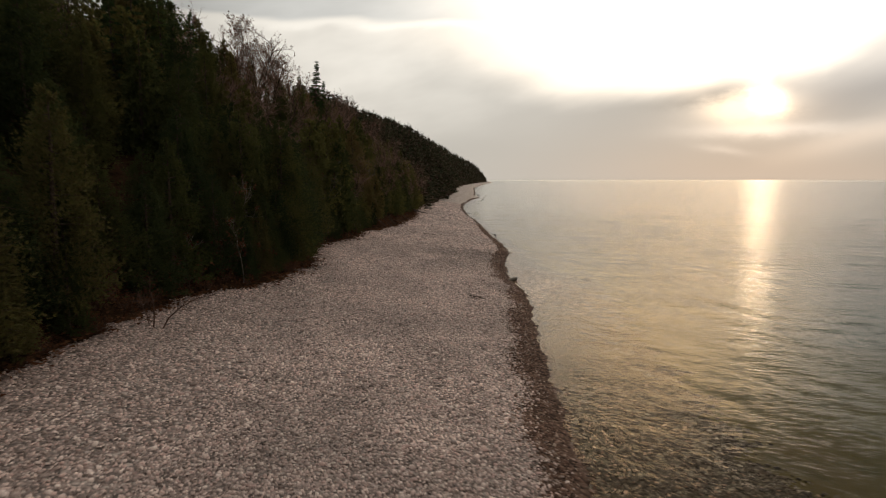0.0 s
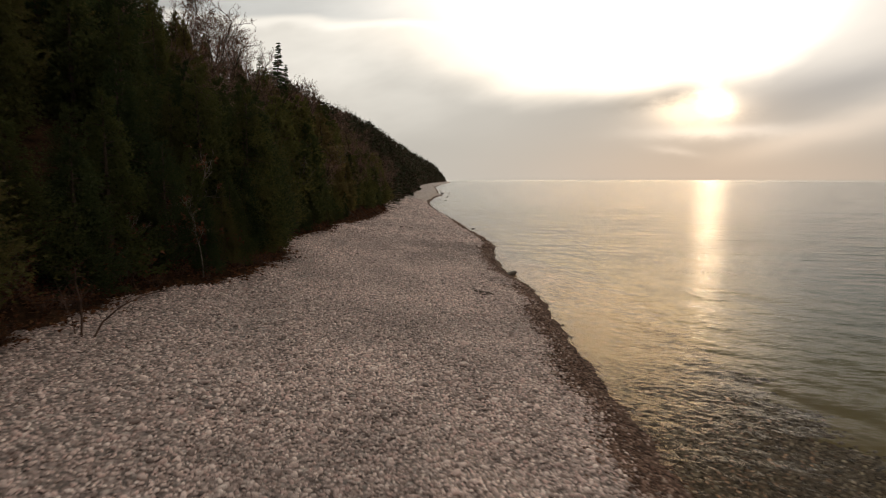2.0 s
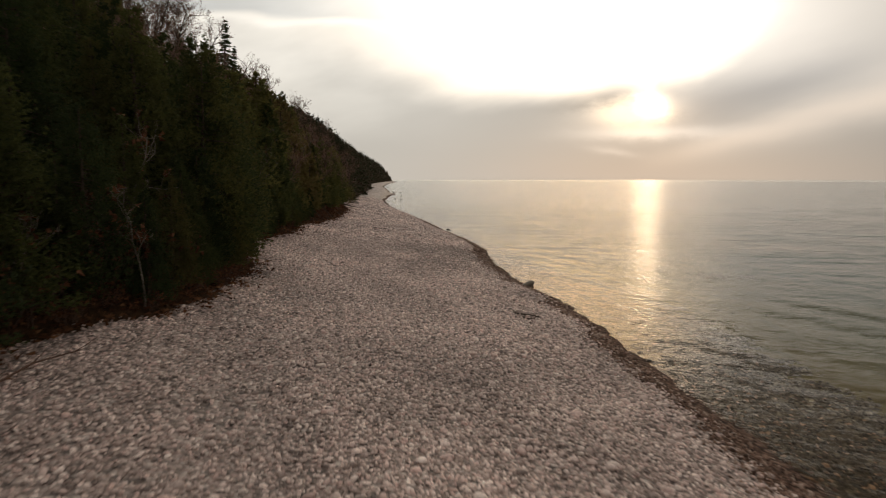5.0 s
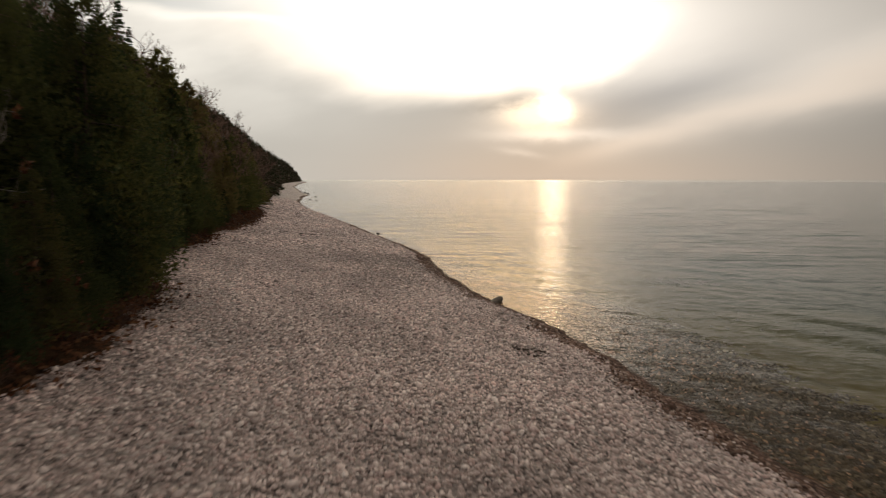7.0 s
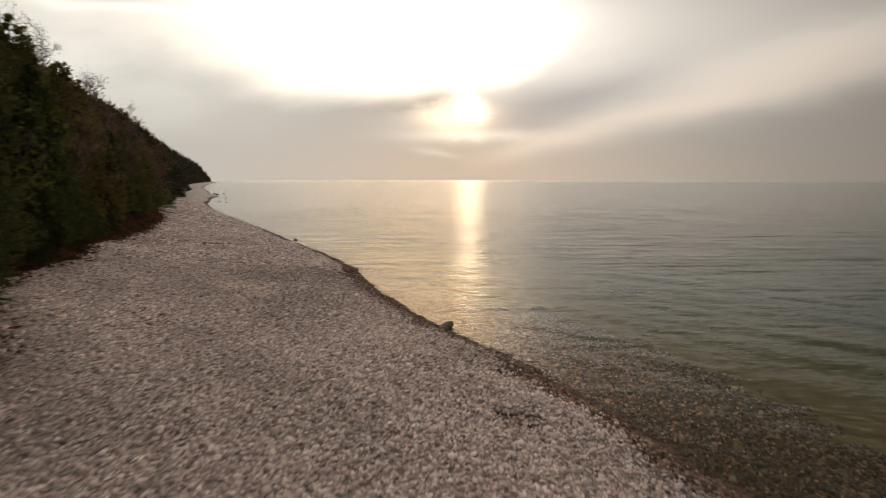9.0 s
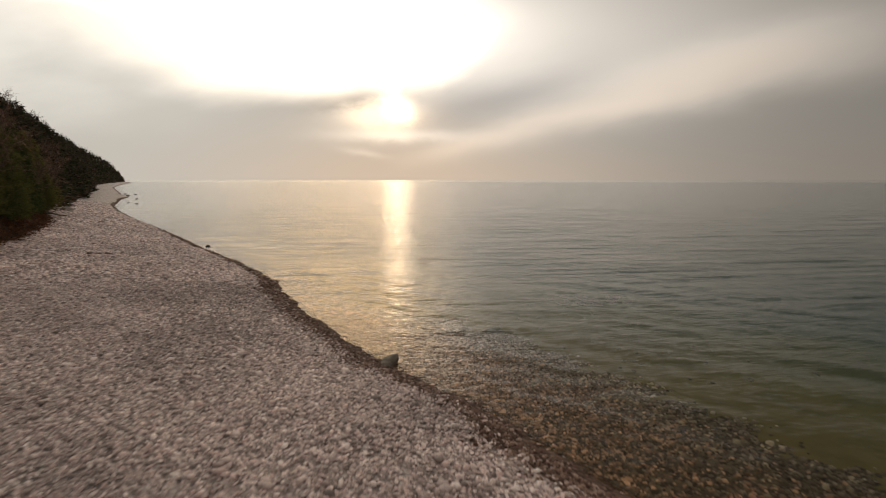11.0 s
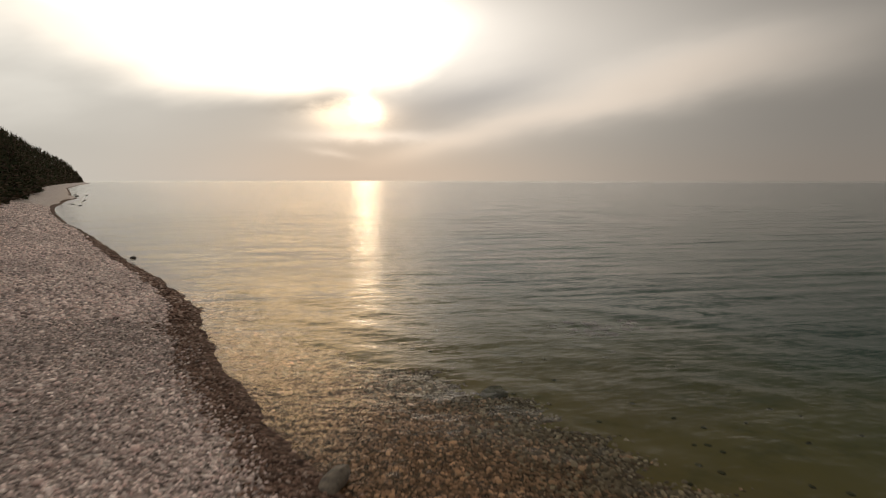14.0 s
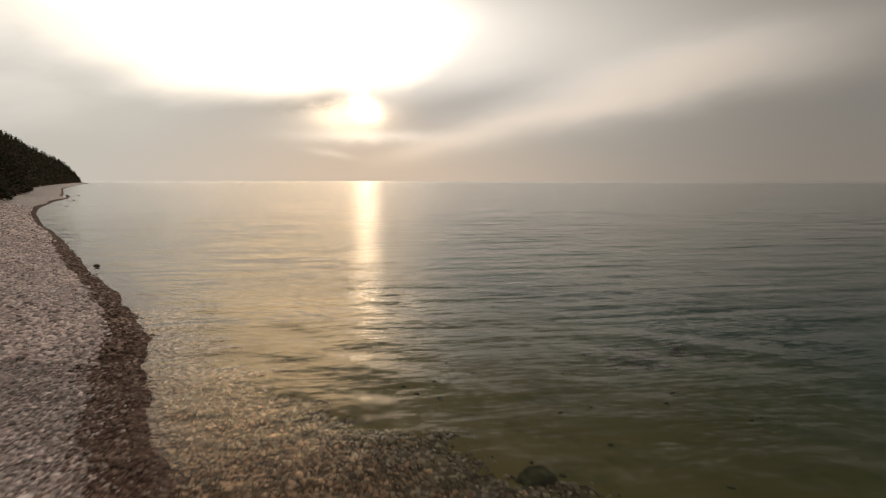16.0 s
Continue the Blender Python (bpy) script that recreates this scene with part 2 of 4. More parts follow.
def bed_look(n, bsdf):
    """Lake bed: olive algae sand near the shelf, blue-green silt further out."""
    pos = place(n)
    flat = n.add("ShaderNodeSeparateXYZ")
    n.link(pos, flat.inputs[0])
    sand = n.ramp(n.noise(pos, 0.12, 4.0), [(0.3, (0.145, 0.120, 0.054)), (0.7, (0.205, 0.172, 0.082))])
    sand = n.mix(n.ramp(n.noise(pos, 0.8, 4.0, 0.65), [(0.5, 0.0), (0.72, 0.7)]), sand, (0.080, 0.086, 0.040))
    silt = n.ramp(n.noise(pos, 0.03, 4.0), [(0.3, (0.012, 0.056, 0.045)), (0.7, (0.022, 0.076, 0.058))])
    drift = n.math("SUBTRACT", n.noise(pos, 0.15, 3.0), 0.5)
    out = n.smooth(n.sum(flat.outputs[0], n.times(drift, 14.0)), 10.0, 27.0)
    n.link(n.mix(out, sand, silt), bsdf.inputs["Base Color"])


def litter_look(n, bsdf):
    pos = place(n)
    c = n.ramp(n.noise(pos, 5.0, 5.0, 0.7), [(0.3, (0.02, 0.013, 0.008)), (0.5, (0.06, 0.032, 0.017)), (0.7, (0.11, 0.055, 0.028))])
    n.link(c, bsdf.inputs["Base Color"])
    bump(n, bsdf, n.noise(pos, 14.0, 4.0, 0.7), 0.8, 0.1)


M_SAND = material("lake_bed", bed_look, 0.9, 0.1)
M_FOREST = material("forest_floor", litter_look, 0.95, 0.1)


def water_material():
    m = bpy.data.materials.new("lake_water")
    m.use_nodes = True
    n = Nodes(m.node_tree)
    pos = place(n)
    flat = n.add("ShaderNodeSeparateXYZ")
    n.link(pos, flat.inputs[0])

    def wave_set(degrees, seed, low, mid, fine, deep=0.0):
        """Ripples with crests along one direction, bent a little."""
        turn = n.add("ShaderNodeVectorRotate", rotation_type="Z_AXIS")
        n.link(pos, turn.inputs["Vector"])
        turn.inputs["Angle"].default_value = radians(degrees)
        sep = n.add("ShaderNodeSeparateXYZ")
        n.link(turn.outputs[0], sep.inputs[0])
        x, y = sep.outputs[0], sep.outputs[1]
        y = n.sum(y, n.times(n.noise(n.combine(n.times(x, 0.08), n.times(y, 0.10), seed), 1.0, 2.0), 4.0))
        swell = n.noise(n.combine(n.times(x, 0.16), n.times(y, 0.9), seed), 1.0, 3.0, 0.55)
        waves = n.noise(n.combine(n.times(x, 3.0), n.times(y, 4.3), seed + 4.0), 1.0, 1.0, 0.5)
        ripple = n.noise(n.combine(n.times(x, 6.5), n.times(y, 9.5), seed + 9.0), 1.0, 2.0, 0.5)
        calm = n.smooth(n.noise(n.combine(n.times(x, 0.03), n.times(y, 0.09), seed + 2.0), 1.0, 3.0), 0.35, 0.65, 0.45, 1.2)
        long = n.noise(n.combine(n.times(x, 0.022), n.times(y, 0.13), seed + 5.0), 1.0, 2.0, 0.5)
        return n.sum(n.times(swell, low), n.times(waves, mid, calm), n.times(ripple, fine, calm), n.times(long, deep))

    shore_waves = wave_set(58.0, 0.0, 0.012, 0.018, 0.009)
    lake_waves = wave_set(22.0, 20.0, 0.050, 0.012, 0.010, 0.07)
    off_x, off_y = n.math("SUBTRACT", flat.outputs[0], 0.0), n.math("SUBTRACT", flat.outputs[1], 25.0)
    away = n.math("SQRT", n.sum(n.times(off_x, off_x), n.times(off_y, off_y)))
    out_there = n.smooth(flat.outputs[0], 5.0, 12.0)
    height = n.sum(n.times(shore_waves, n.math("SUBTRACT", 1.0, out_there)), n.times(lake_waves, out_there))
    node = n.add("ShaderNodeBump")
    node.inputs["Strength"].default_value = 1.0
    node.inputs["Distance"].default_value = 1.0
    n.link(height, node.inputs["Height"])
    # wavelets too small for relief at a distance lean the surface towards and away from the sun
    turn = n.add("ShaderNodeVectorRotate", rotation_type="Z_AXIS")
    n.link(pos, turn.inputs["Vector"])
    turn.inputs["Angle"].default_value = radians(22.0)
    far = n.add("ShaderNodeSeparateXYZ")
    n.link(turn.outputs[0], far.inputs[0])
    short = n.noise(n.combine(n.times(far.outputs[0], 0.12), n.times(far.outputs[1], 0.9), 3.0), 1.0, 3.0, 0.6)
    wide = n.noise(n.combine(n.times(far.outputs[0], 0.05), n.times(far.outputs[1], 0.33), 8.0), 1.0, 4.0, 0.65)
    small = n.noise(n.combine(n.times(far.outputs[0], 2.6), n.times(far.outputs[1], 6.5), 5.0), 1.0, 3.0, 0.65)
    middle = n.noise(n.combine(n.times(far.outputs[0], 0.45), n.times(far.outputs[1], 2.3), 14.0), 1.0, 2.0, 0.6)
    lean = n.sum(n.times(n.math("SUBTRACT", middle, 0.5), n.smooth(away, 14.0, 26.0, 0.05, 0.22)), n.times(n.math("SUBTRACT", small, 0.5), 0.34), n.times(n.math("SUBTRACT", short, 0.5), n.smooth(away, 18.0, 36.0, 0.0, 0.40)), n.times(n.math("SUBTRACT", wide, 0.5), n.smooth(away, 40.0, 90.0, 0.0, 0.33)))
    sway = n.noise(n.combine(n.times(far.outputs[0], 3.2), n.times(far.outputs[1], 5.0), 11.0), 1.0, 3.0, 0.6)
    sway = n.times(n.math("SUBTRACT", sway, 0.5), n.smooth(away, 20.0, 60.0, 0.30, 0.06))
    tilted = n.add("ShaderNodeVectorMath", operation="ADD")
    n.link(node.outputs[0], tilted.inputs[0])
    c22, s22 = math.cos(radians(22.0)), math.sin(radians(22.0))
    n.link(n.combine(n.sum(n.times(lean, s22), n.times(sway, c22)), n.sum(n.times(lean, c22), n.times(sway, -s22))), tilted.inputs[1])
    node = n.add("ShaderNodeVectorMath", operation="NORMALIZE")
    n.link(tilted.outputs[0], node.inputs[0])
    clear = n.add("ShaderNodeBsdfTransparent")
    n.link(n.mix(out_there, (0.82, 0.75, 0.61), (0.68, 0.72, 0.63)), clear.inputs[0])
    gloss = n.add("ShaderNodeBsdfGlossy")
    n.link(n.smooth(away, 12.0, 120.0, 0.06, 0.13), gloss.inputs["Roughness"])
    gloss.inputs[0].default_value = (1, 1, 1, 1)
    n.link(node.outputs[0], gloss.inputs["Normal"])
    fres = n.add("ShaderNodeFresnel")
    fres.inputs[0].default_value = 1.333
    n.link(node.outputs[0], fres.inputs["Normal"])
    both = n.add("ShaderNodeMixShader")
    n.link(n.times(n.math("POWER", fres.outputs[0], 1.4), 0.95), both.inputs[0])
    n.link(clear.outputs[0], both.inputs[1])
    n.link(gloss.outputs[0], both.inputs[2])
    out = n.add("ShaderNodeOutputMaterial")
    n.link(both.outputs[0], out.inputs[0])
    return m


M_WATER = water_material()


def leaf_look(tones, through_light=0.0, mix=0.22):
    def build(n, bsdf):
        r = n.add("ShaderNodeNewGeometry").outputs["Random Per Island"]
        o = n.add("ShaderNodeObjectInfo").outputs["Random"]
        c = n.ramp(n.sum(n.times(r, mix), n.times(o, 1.0 - mix)), tones)
        c = n.mix(1.0, c, n.ramp(n.noise(place(n), 0.6, 3.0), [(0.3, 0.75), (0.7, 1.2)]), "MULTIPLY")
        n.link(c, bsdf.inputs["Base Color"])
        if through_light:
            thin = n.add("ShaderNodeBsdfTranslucent")
            n.link(n.mix(1.0, c, (1.25, 1.2, 0.95), "MULTIPLY"), thin.inputs[0])
            both = n.add("ShaderNodeMixShader")
            both.inputs[0].default_value = through_light
            n.link(bsdf.outputs[0], both.inputs[1])
            n.link(thin.outputs[0], both.inputs[2])
            for node in n.tree.nodes:
                if node.type == "OUTPUT_MATERIAL":
                    n.link(both.outputs[0], node.inputs[0])
    return build


# one cedar foliage twice: light difference put into colour, darker near, brighter further off
M_SHADECEDAR = material("cedar_foliage", leaf_look([(0.0, (0.030, 0.047, 0.022)), (0.3, (0.052, 0.069, 0.029)), (0.6, (0.088, 0.098, 0.036)), (0.85, (0.110, 0.108, 0.041)), (1.0, (0.115, 0.092, 0.046))], 0.4), 0.75, 0.15)
M_LITCEDAR = material("young_cedar_foliage", leaf_look([(0.0, (0.045, 0.062, 0.028)), (0.3, (0.085, 0.098, 0.040)), (0.6, (0.140, 0.138, 0.052)), (0.85, (0.175, 0.142, 0.064)), (1.0, (0.170, 0.112, 0.070))], 0.5), 0.75, 0.15)
M_FIR = material("fir_foliage", leaf_look([(0.0, (0.036, 0.066, 0.027)), (0.6, (0.080, 0.112, 0.044)), (1.0, (0.118, 0.128, 0.050))], 0.35), 0.75, 0.15)
M_WOODS = material("far_foliage", leaf_look([(0.0, (0.036, 0.047, 0.027)), (0.5, (0.064, 0.070, 0.036)), (0.70, (0.105, 0.082, 0.051)), (0.88, (0.140, 0.092, 0.073)), (1.0, (0.170, 0.117, 0.102))], mix=1.0), 0.85, 0.1)
M_DRYLEAF = material("dry_leaves", leaf_look([(0.0, (0.08, 0.034, 0.018)), (0.5, (0.145, 0.062, 0.032)), (1.0, (0.23, 0.115, 0.052))], mix=0.8), 0.8, 0.15)


def bark_look(a, b, scale):
    def build(n, bsdf):
        pos = place(n)
        c = n.ramp(n.noise(pos, scale, 4.0, 0.65), [(0.35, a), (0.65, b)])
        n.link(c, bsdf.inputs["Base Color"])
        bump(n, bsdf, n.noise(pos, scale * 2, 3.0), 0.6, 0.02)
    return build


M_BARK = material("brown_bark", bark_look((0.05, 0.036, 0.026), (0.12, 0.09, 0.068), 9.0), 0.9, 0.15)
M_PALE = material("pale_bark", bark_look((0.10, 0.085, 0.07), (0.28, 0.24, 0.20), 4.0), 0.8, 0.2)
M_TWIG = material("reddish_twig", bark_look((0.18, 0.105, 0.08), (0.34, 0.22, 0.175), 3.0), 0.85, 0.15)
M_SHRUB = material("dark_stem", bark_look((0.07, 0.043, 0.034), (0.165, 0.105, 0.08), 3.0), 0.85, 0.15)
M_DRIFT = material("driftwood", bark_look((0.08, 0.062, 0.05), (0.20, 0.165, 0.14), 7.0), 0.85, 0.2)
M_BOULDER = material("dark_boulder", bark_look((0.032, 0.028, 0.024), (0.105, 0.092, 0.08), 5.0), 0.7, 0.2)
M_DRYROCK = material("weathered_boulder", bark_look((0.050, 0.040, 0.029), (0.155, 0.122, 0.090), 6.0), 0.6, 0.35)
M_BEDROCK = material("bed_rock", bark_look((0.036, 0.038, 0.02), (0.10, 0.10, 0.055), 5.0), 0.8, 0.1)
M_PALEROCK = material("pale_rock", bark_look((0.16, 0.135, 0.12), (0.34, 0.30, 0.27), 5.0), 0.85, 0.25)

# ---- plan of the shore ----
SHORE = ([-80, 12, 17, 23, 26.7, 28.3, 30.7, 34, 37, 39.7, 44, 46.3, 49, 52, 54, 62, 70, 77, 96, 105, 130, 150, 165, 190, 205, 216, 235, 270, 340, 420, 700, 1000, 1180, 1230, 1500, 5000],
         [2.0, 2.8, 3.1, 3.5, 3.78, 3.92, 4.18, 4.42, 4.34, 4.1, 4.3, 4.42, 4.75, 5.2, 5.55, 5.55, 5.2, 5.2, 4.85, 4.3, 4.15, 4.7, 6.2, 8.6, 11.2, 12.6, 11.8, 13.8, 17, 20.5, 44, 76, 90, 70, -400, -3000])
TREES = ([-80, 12, 17, 21, 24.5, 26.5, 28.8, 30.5, 34, 37, 42, 45, 49, 54, 60, 68, 79, 113, 166, 220, 300, 5000],
         [12.8, 13.0, 13.2, 13.35, 13.45, 12.55, 11.6, 11.55, 11.65, 11.9, 12.45, 12.8, 11.75, 12.4, 11.1, 9.9, 9.1, 8.2, 7.2, 10.0, 11.0, 11.0])
SHELF = ([-80, 20, 27, 36, 41, 44, 47, 50, 60, 5000], [4.8, 4.4, 4.2, 4.8, 5.5, 4.3, 2.7, 1.8, 1.4, 1.4])


def shore_x(y):
    cusp = np.clip((90 - np.abs(y - 20)) / 30, 0, 1)
    return np.interp(y, *SHORE) + cusp * (0.06 * np.sin(1.45 * y + 0.6) + 0.05 * np.sin(3.7 * y) + 0.022 * np.sin(8.3 * y + 1) + 0.01 * np.sin(17.0 * y))


def tree_w(y):
    return np.interp(y, *TREES) + 0.12 * np.sin(0.83 * y) + 0.15 * np.sin(2.9 * y + 1)


def shelf_u(x, y):
    return np.interp(y, *SHELF) + 0.3 * np.sin(2.3 * y + 0.8) + 0.22 * np.sin(5.1 * y + x) + 0.15 * np.sin(9.7 * y)


def ground_z(x, y):
    """Height of the ground: lake bed, beach face, berm and wooded bluff."""
    u = x - shore_x(y)
    back = np.maximum(-u, 0)
    beach = np.interp(back, [0, 1, 2.4, 4, 6, 8, 10, 12, 14, 20], [0, 0.32, 0.6, 0.85, 1.0, 1.2, 1.45, 1.65, 1.8, 2.1])
    bed = np.interp(u, [0, 1, 5, 7, 12, 30, 100, 5000], [0, -0.16, -0.45, -0.72, -1.1, -2.2, -5, -12])
    d = np.maximum(back - tree_w(y), 0)
    cap = np.interp(y, [40, 90, 180, 400, 800, 1000, 1180, 1240], [14.0, 14.0, 16.0, 26.0, 27.0, 22.0, 5, 2])
    bluff = cap * np.tanh(np.interp(y, [60, 170, 400], [0.88, 1.1, 1.3]) * d / cap) + 0.04 * np.minimum(d, 200)
    swell = np.clip(back / 2, 0, 1) * (0.035 * np.sin(1.9 * x + 0.7 * y) + 0.03 * np.sin(0.9 * y - 0.6 * x + 2))
    return np.where(u > 0, bed, beach + bluff + swell)


def link_mesh(name, verts, faces, mats, parent=None, smooth=False, mat_index=None, label=""):
    """One mesh object from arrays of vertices and of equal-sided faces."""
    faces = np.asarray(faces, dtype=np.int32)
    me = bpy.data.meshes.new(name)
    k = faces.shape[1]
    me.vertices.add(len(verts))
    me.vertices.foreach_set("co", np.asarray(verts, dtype=np.float32).ravel())
    me.loops.add(faces.size)
    me.loops.foreach_set("vertex_index", faces.ravel())
    me.polygons.add(len(faces))
    me.polygons.foreach_set("loop_start", np.arange(len(faces), dtype=np.int32) * k)
    if mat_index is not None:
        me.polygons.foreach_set("material_index", np.asarray(mat_index, dtype=np.int32))
    me.polygons.foreach_set("use_smooth", np.full(len(faces), smooth))
    me.update(calc_edges=True)
    for m in mats:
        me.materials.append(m)
    ob = new(name, me)
    if parent:
        ob.parent = parent
    if label:
        tagged(ob, label)
    return ob


def build_ground():
    ys = np.concatenate([-np.geomspace(4900, 60, 14), np.arange(-56, 8, 4), np.arange(8, 60, 0.3), np.arange(60, 140, 1.5), np.arange(140, 1300, 12), np.geomspace(1300, 4950, 16)])
    us = np.concatenate([-np.geomspace(1600, 46, 12), np.arange(-44, -16, 1.5), np.arange(-16, 10, 0.3), np.arange(10, 60, 3), np.geomspace(60, 4900, 14)])
    yy, uu = np.meshgrid(ys, us, indexing="ij")
    xx = uu + shore_x(yy)
    verts = np.stack([xx, yy, ground_z(xx, yy)], -1).reshape(-1, 3)
    r, c = len(ys), len(us)
    i = (np.arange(r - 1)[:, None] * c + np.arange(c - 1)[None]).ravel()
    faces = np.stack([i, i + 1, i + c + 1, i + c], -1)
    mid = verts[faces].mean(1)
    u = mid[:, 0] - shore_x(mid[:, 1])
    d = -u - tree_w(mid[:, 1])
    kind = np.zeros(len(faces), int)
    kind[u > np.where(mid[:, 1] < 84, -0.9, -0.55)] = 1
    kind[u > 0.3] = 2
    kind[u > shelf_u(mid[:, 0], mid[:, 1])] = 3
    kind[d > -0.2] = 4
    ob = link_mesh("ground", verts, faces, [M_GRAVEL, M_WETGRAVEL, M_BED, M_SAND, M_FOREST], smooth=True, mat_index=kind)
    return tagged(ob, "pale cobble beach sloping from a wooded bluff into the lake", "beach", kind="structure")


ground = build_ground()


def wave_height(x, y, u, spacing):
    """Low wavelets: long crests that come in from the open lake, and short ones that turn along the shore."""
    rng = np.random.default_rng(17)
    z = np.zeros_like(x)
    off = u + 0.7 * np.clip(y - 56, 0, 60) * np.clip(u / 4, 0, 1)
    for mean, spread, count, low, high, steep, weight in [
            (20.0, 7.0, 60, 2.4, 6.0, 0.017, np.clip((off - 8) / 30, 0, 1) * np.clip((85 - off) / 55, 0, 1)),
            (20.0, 8.0, 40, 1.0, 2.6, 0.036, np.clip((off - 5) / 30, 0.22, 1)),
            (24.0, 20.0, 40, 0.45, 1.1, 0.017, np.clip(u / 2, 0, 1)),
            (68.0, 9.0, 40, 1.1, 3.0, 0.020, np.clip(u / 3, 0, 1) * np.clip((36 - u) / 25, 0, 1)),
            (72.0, 14.0, 34, 0.5, 0.95, 0.017, np.clip(u / 0.8, 0, 1) * np.clip((10 - u) / 7, 0, 1))]:
        patch = 0.85 + 0.3 * np.sin(0.19 * x + 0.11 * y + mean) * np.sin(0.07 * x - 0.13 * y + 1.3) + 0.2 * np.sin(0.045 * y + 0.02 * x)
        for _ in range(count):
            length = low * (high / low) ** rng.random()
            az = radians(rng.normal(mean, spread))
            k = 2 * math.pi / length
            amp = steep * math.sqrt(2 / count) / k
            phase = k * (math.sin(az) * x + math.cos(az) * y) + rng.uniform(0, 6.28)
            z += amp * np.clip(length / (2.4 * spacing) - 0.8, 0, 1) * weight * patch * np.sin(phase)
    return z


def build_water():
    us = np.concatenate([np.arange(-1.2, 9, 0.11), np.arange(9, 34, 0.2), np.geomspace(34.2, 160, 170), np.geomspace(175, 4800, 26)])
    ys = np.concatenate([-np.geomspace(4900, 20, 10), np.arange(-10, 10, 2), np.arange(10, 60, 0.17), np.arange(60, 110, 0.25), np.geomspace(110.3, 330, 220), np.geomspace(345, 4950, 30)])
    yy, uu = np.meshgrid(ys, us, indexing="ij")
    xx = uu + shore_x(yy)
    spacing = np.maximum(np.gradient(us)[None], np.gradient(ys)[:, None] * 0.9)
    verts = np.stack([xx, yy, wave_height(xx, yy, uu, spacing)], -1).reshape(-1, 3)
    r, c = len(ys), len(us)
    i = (np.arange(r - 1)[:, None] * c + np.arange(c - 1)[None]).ravel()
    return link_mesh("water", verts, np.stack([i, i + 1, i + c + 1, i + c], -1), [M_WATER], smooth=True)


water = build_water()
tagged(water, "calm clear lake water with low ripples and sun glitter", "lake", kind="structure")
water.visible_shadow = False

# ---- plants ----


class Tris:
    """Collects triangles for one part."""

    def __init__(self):
        self.v, self.f, self.n = [], [], 0

    def add(self, verts, faces):
        self.v.append(np.asarray(verts, dtype=float))
        self.f.append(np.asarray(faces, dtype=int) + self.n)
        self.n += len(verts)

    def tube(self, pts, radii, sides=4):
        pts = np.asarray(pts, dtype=float)
        t = np.gradient(pts, axis=0)
        t /= np.linalg.norm(t, axis=1)[:, None] + 1e-9
        ref = np.where(np.abs(t[:, 2:3]) > 0.9, [[1.0, 0, 0]], [[0, 0, 1.0]])
        a = np.cross(t, ref)
        a /= np.linalg.norm(a, axis=1)[:, None] + 1e-9
        b = np.cross(t, a)
        ang = np.arange(sides) * 2 * np.pi / sides
        ring = pts[:, None] + np.asarray(radii)[:, None, None] * (np.cos(ang)[None, :, None] * a[:, None] + np.sin(ang)[None, :, None] * b[:, None])
        k = len(pts)
        faces = []
        for i in range(k - 1):
            for j in range(sides):
                p, q = i * sides + j, i * sides + (j + 1) % sides
                faces += [(p, q, p + sides), (q, q + sides, p + sides)]
        self.add(ring.reshape(-1, 3), faces)

    def sprays(self, at, way, length, width, rng, leaves=3):
        """Pointed leaf fans at many places at once."""
        at, way = np.asarray(at), np.asarray(way)
        n = len(at)
        way = way / (np.linalg.norm(way, axis=1)[:, None] + 1e-9)
        side = np.cross(way, rng.normal(size=(n, 3)))
        side /= np.linalg.norm(side, axis=1)[:, None] + 1e-9
        length = np.broadcast_to(length, n) * rng.uniform(0.7, 1.3, n)
        vs, fs = [], []
        for k in range(leaves):
            tilt = (k - (leaves - 1) / 2) * 0.75 + rng.normal(0, 0.15, n)
            d = way * np.cos(tilt)[:, None] + side * np.sin(tilt)[:, None]
            w = np.cross(d, rng.normal(size=(n, 3)))
            w /= np.linalg.norm(w, axis=1)[:, None] + 1e-9
            lk = (length * (1.0 if k == leaves // 2 else 0.75))[:, None]
            vs.append(np.stack([at + w * width - d * lk * 0.1, at + d * lk, at - w * width - d * lk * 0.1], 1))
        vs = np.stack(vs, 1).reshape(-1, 3)
        self.add(vs, np.arange(n * leaves * 3).reshape(-1, 3))

    def link(self, name, mat, parent=None, smooth=False, label=""):
        return link_mesh(name, np.concatenate(self.v), np.concatenate(self.f), [mat], parent, smooth, label=label)


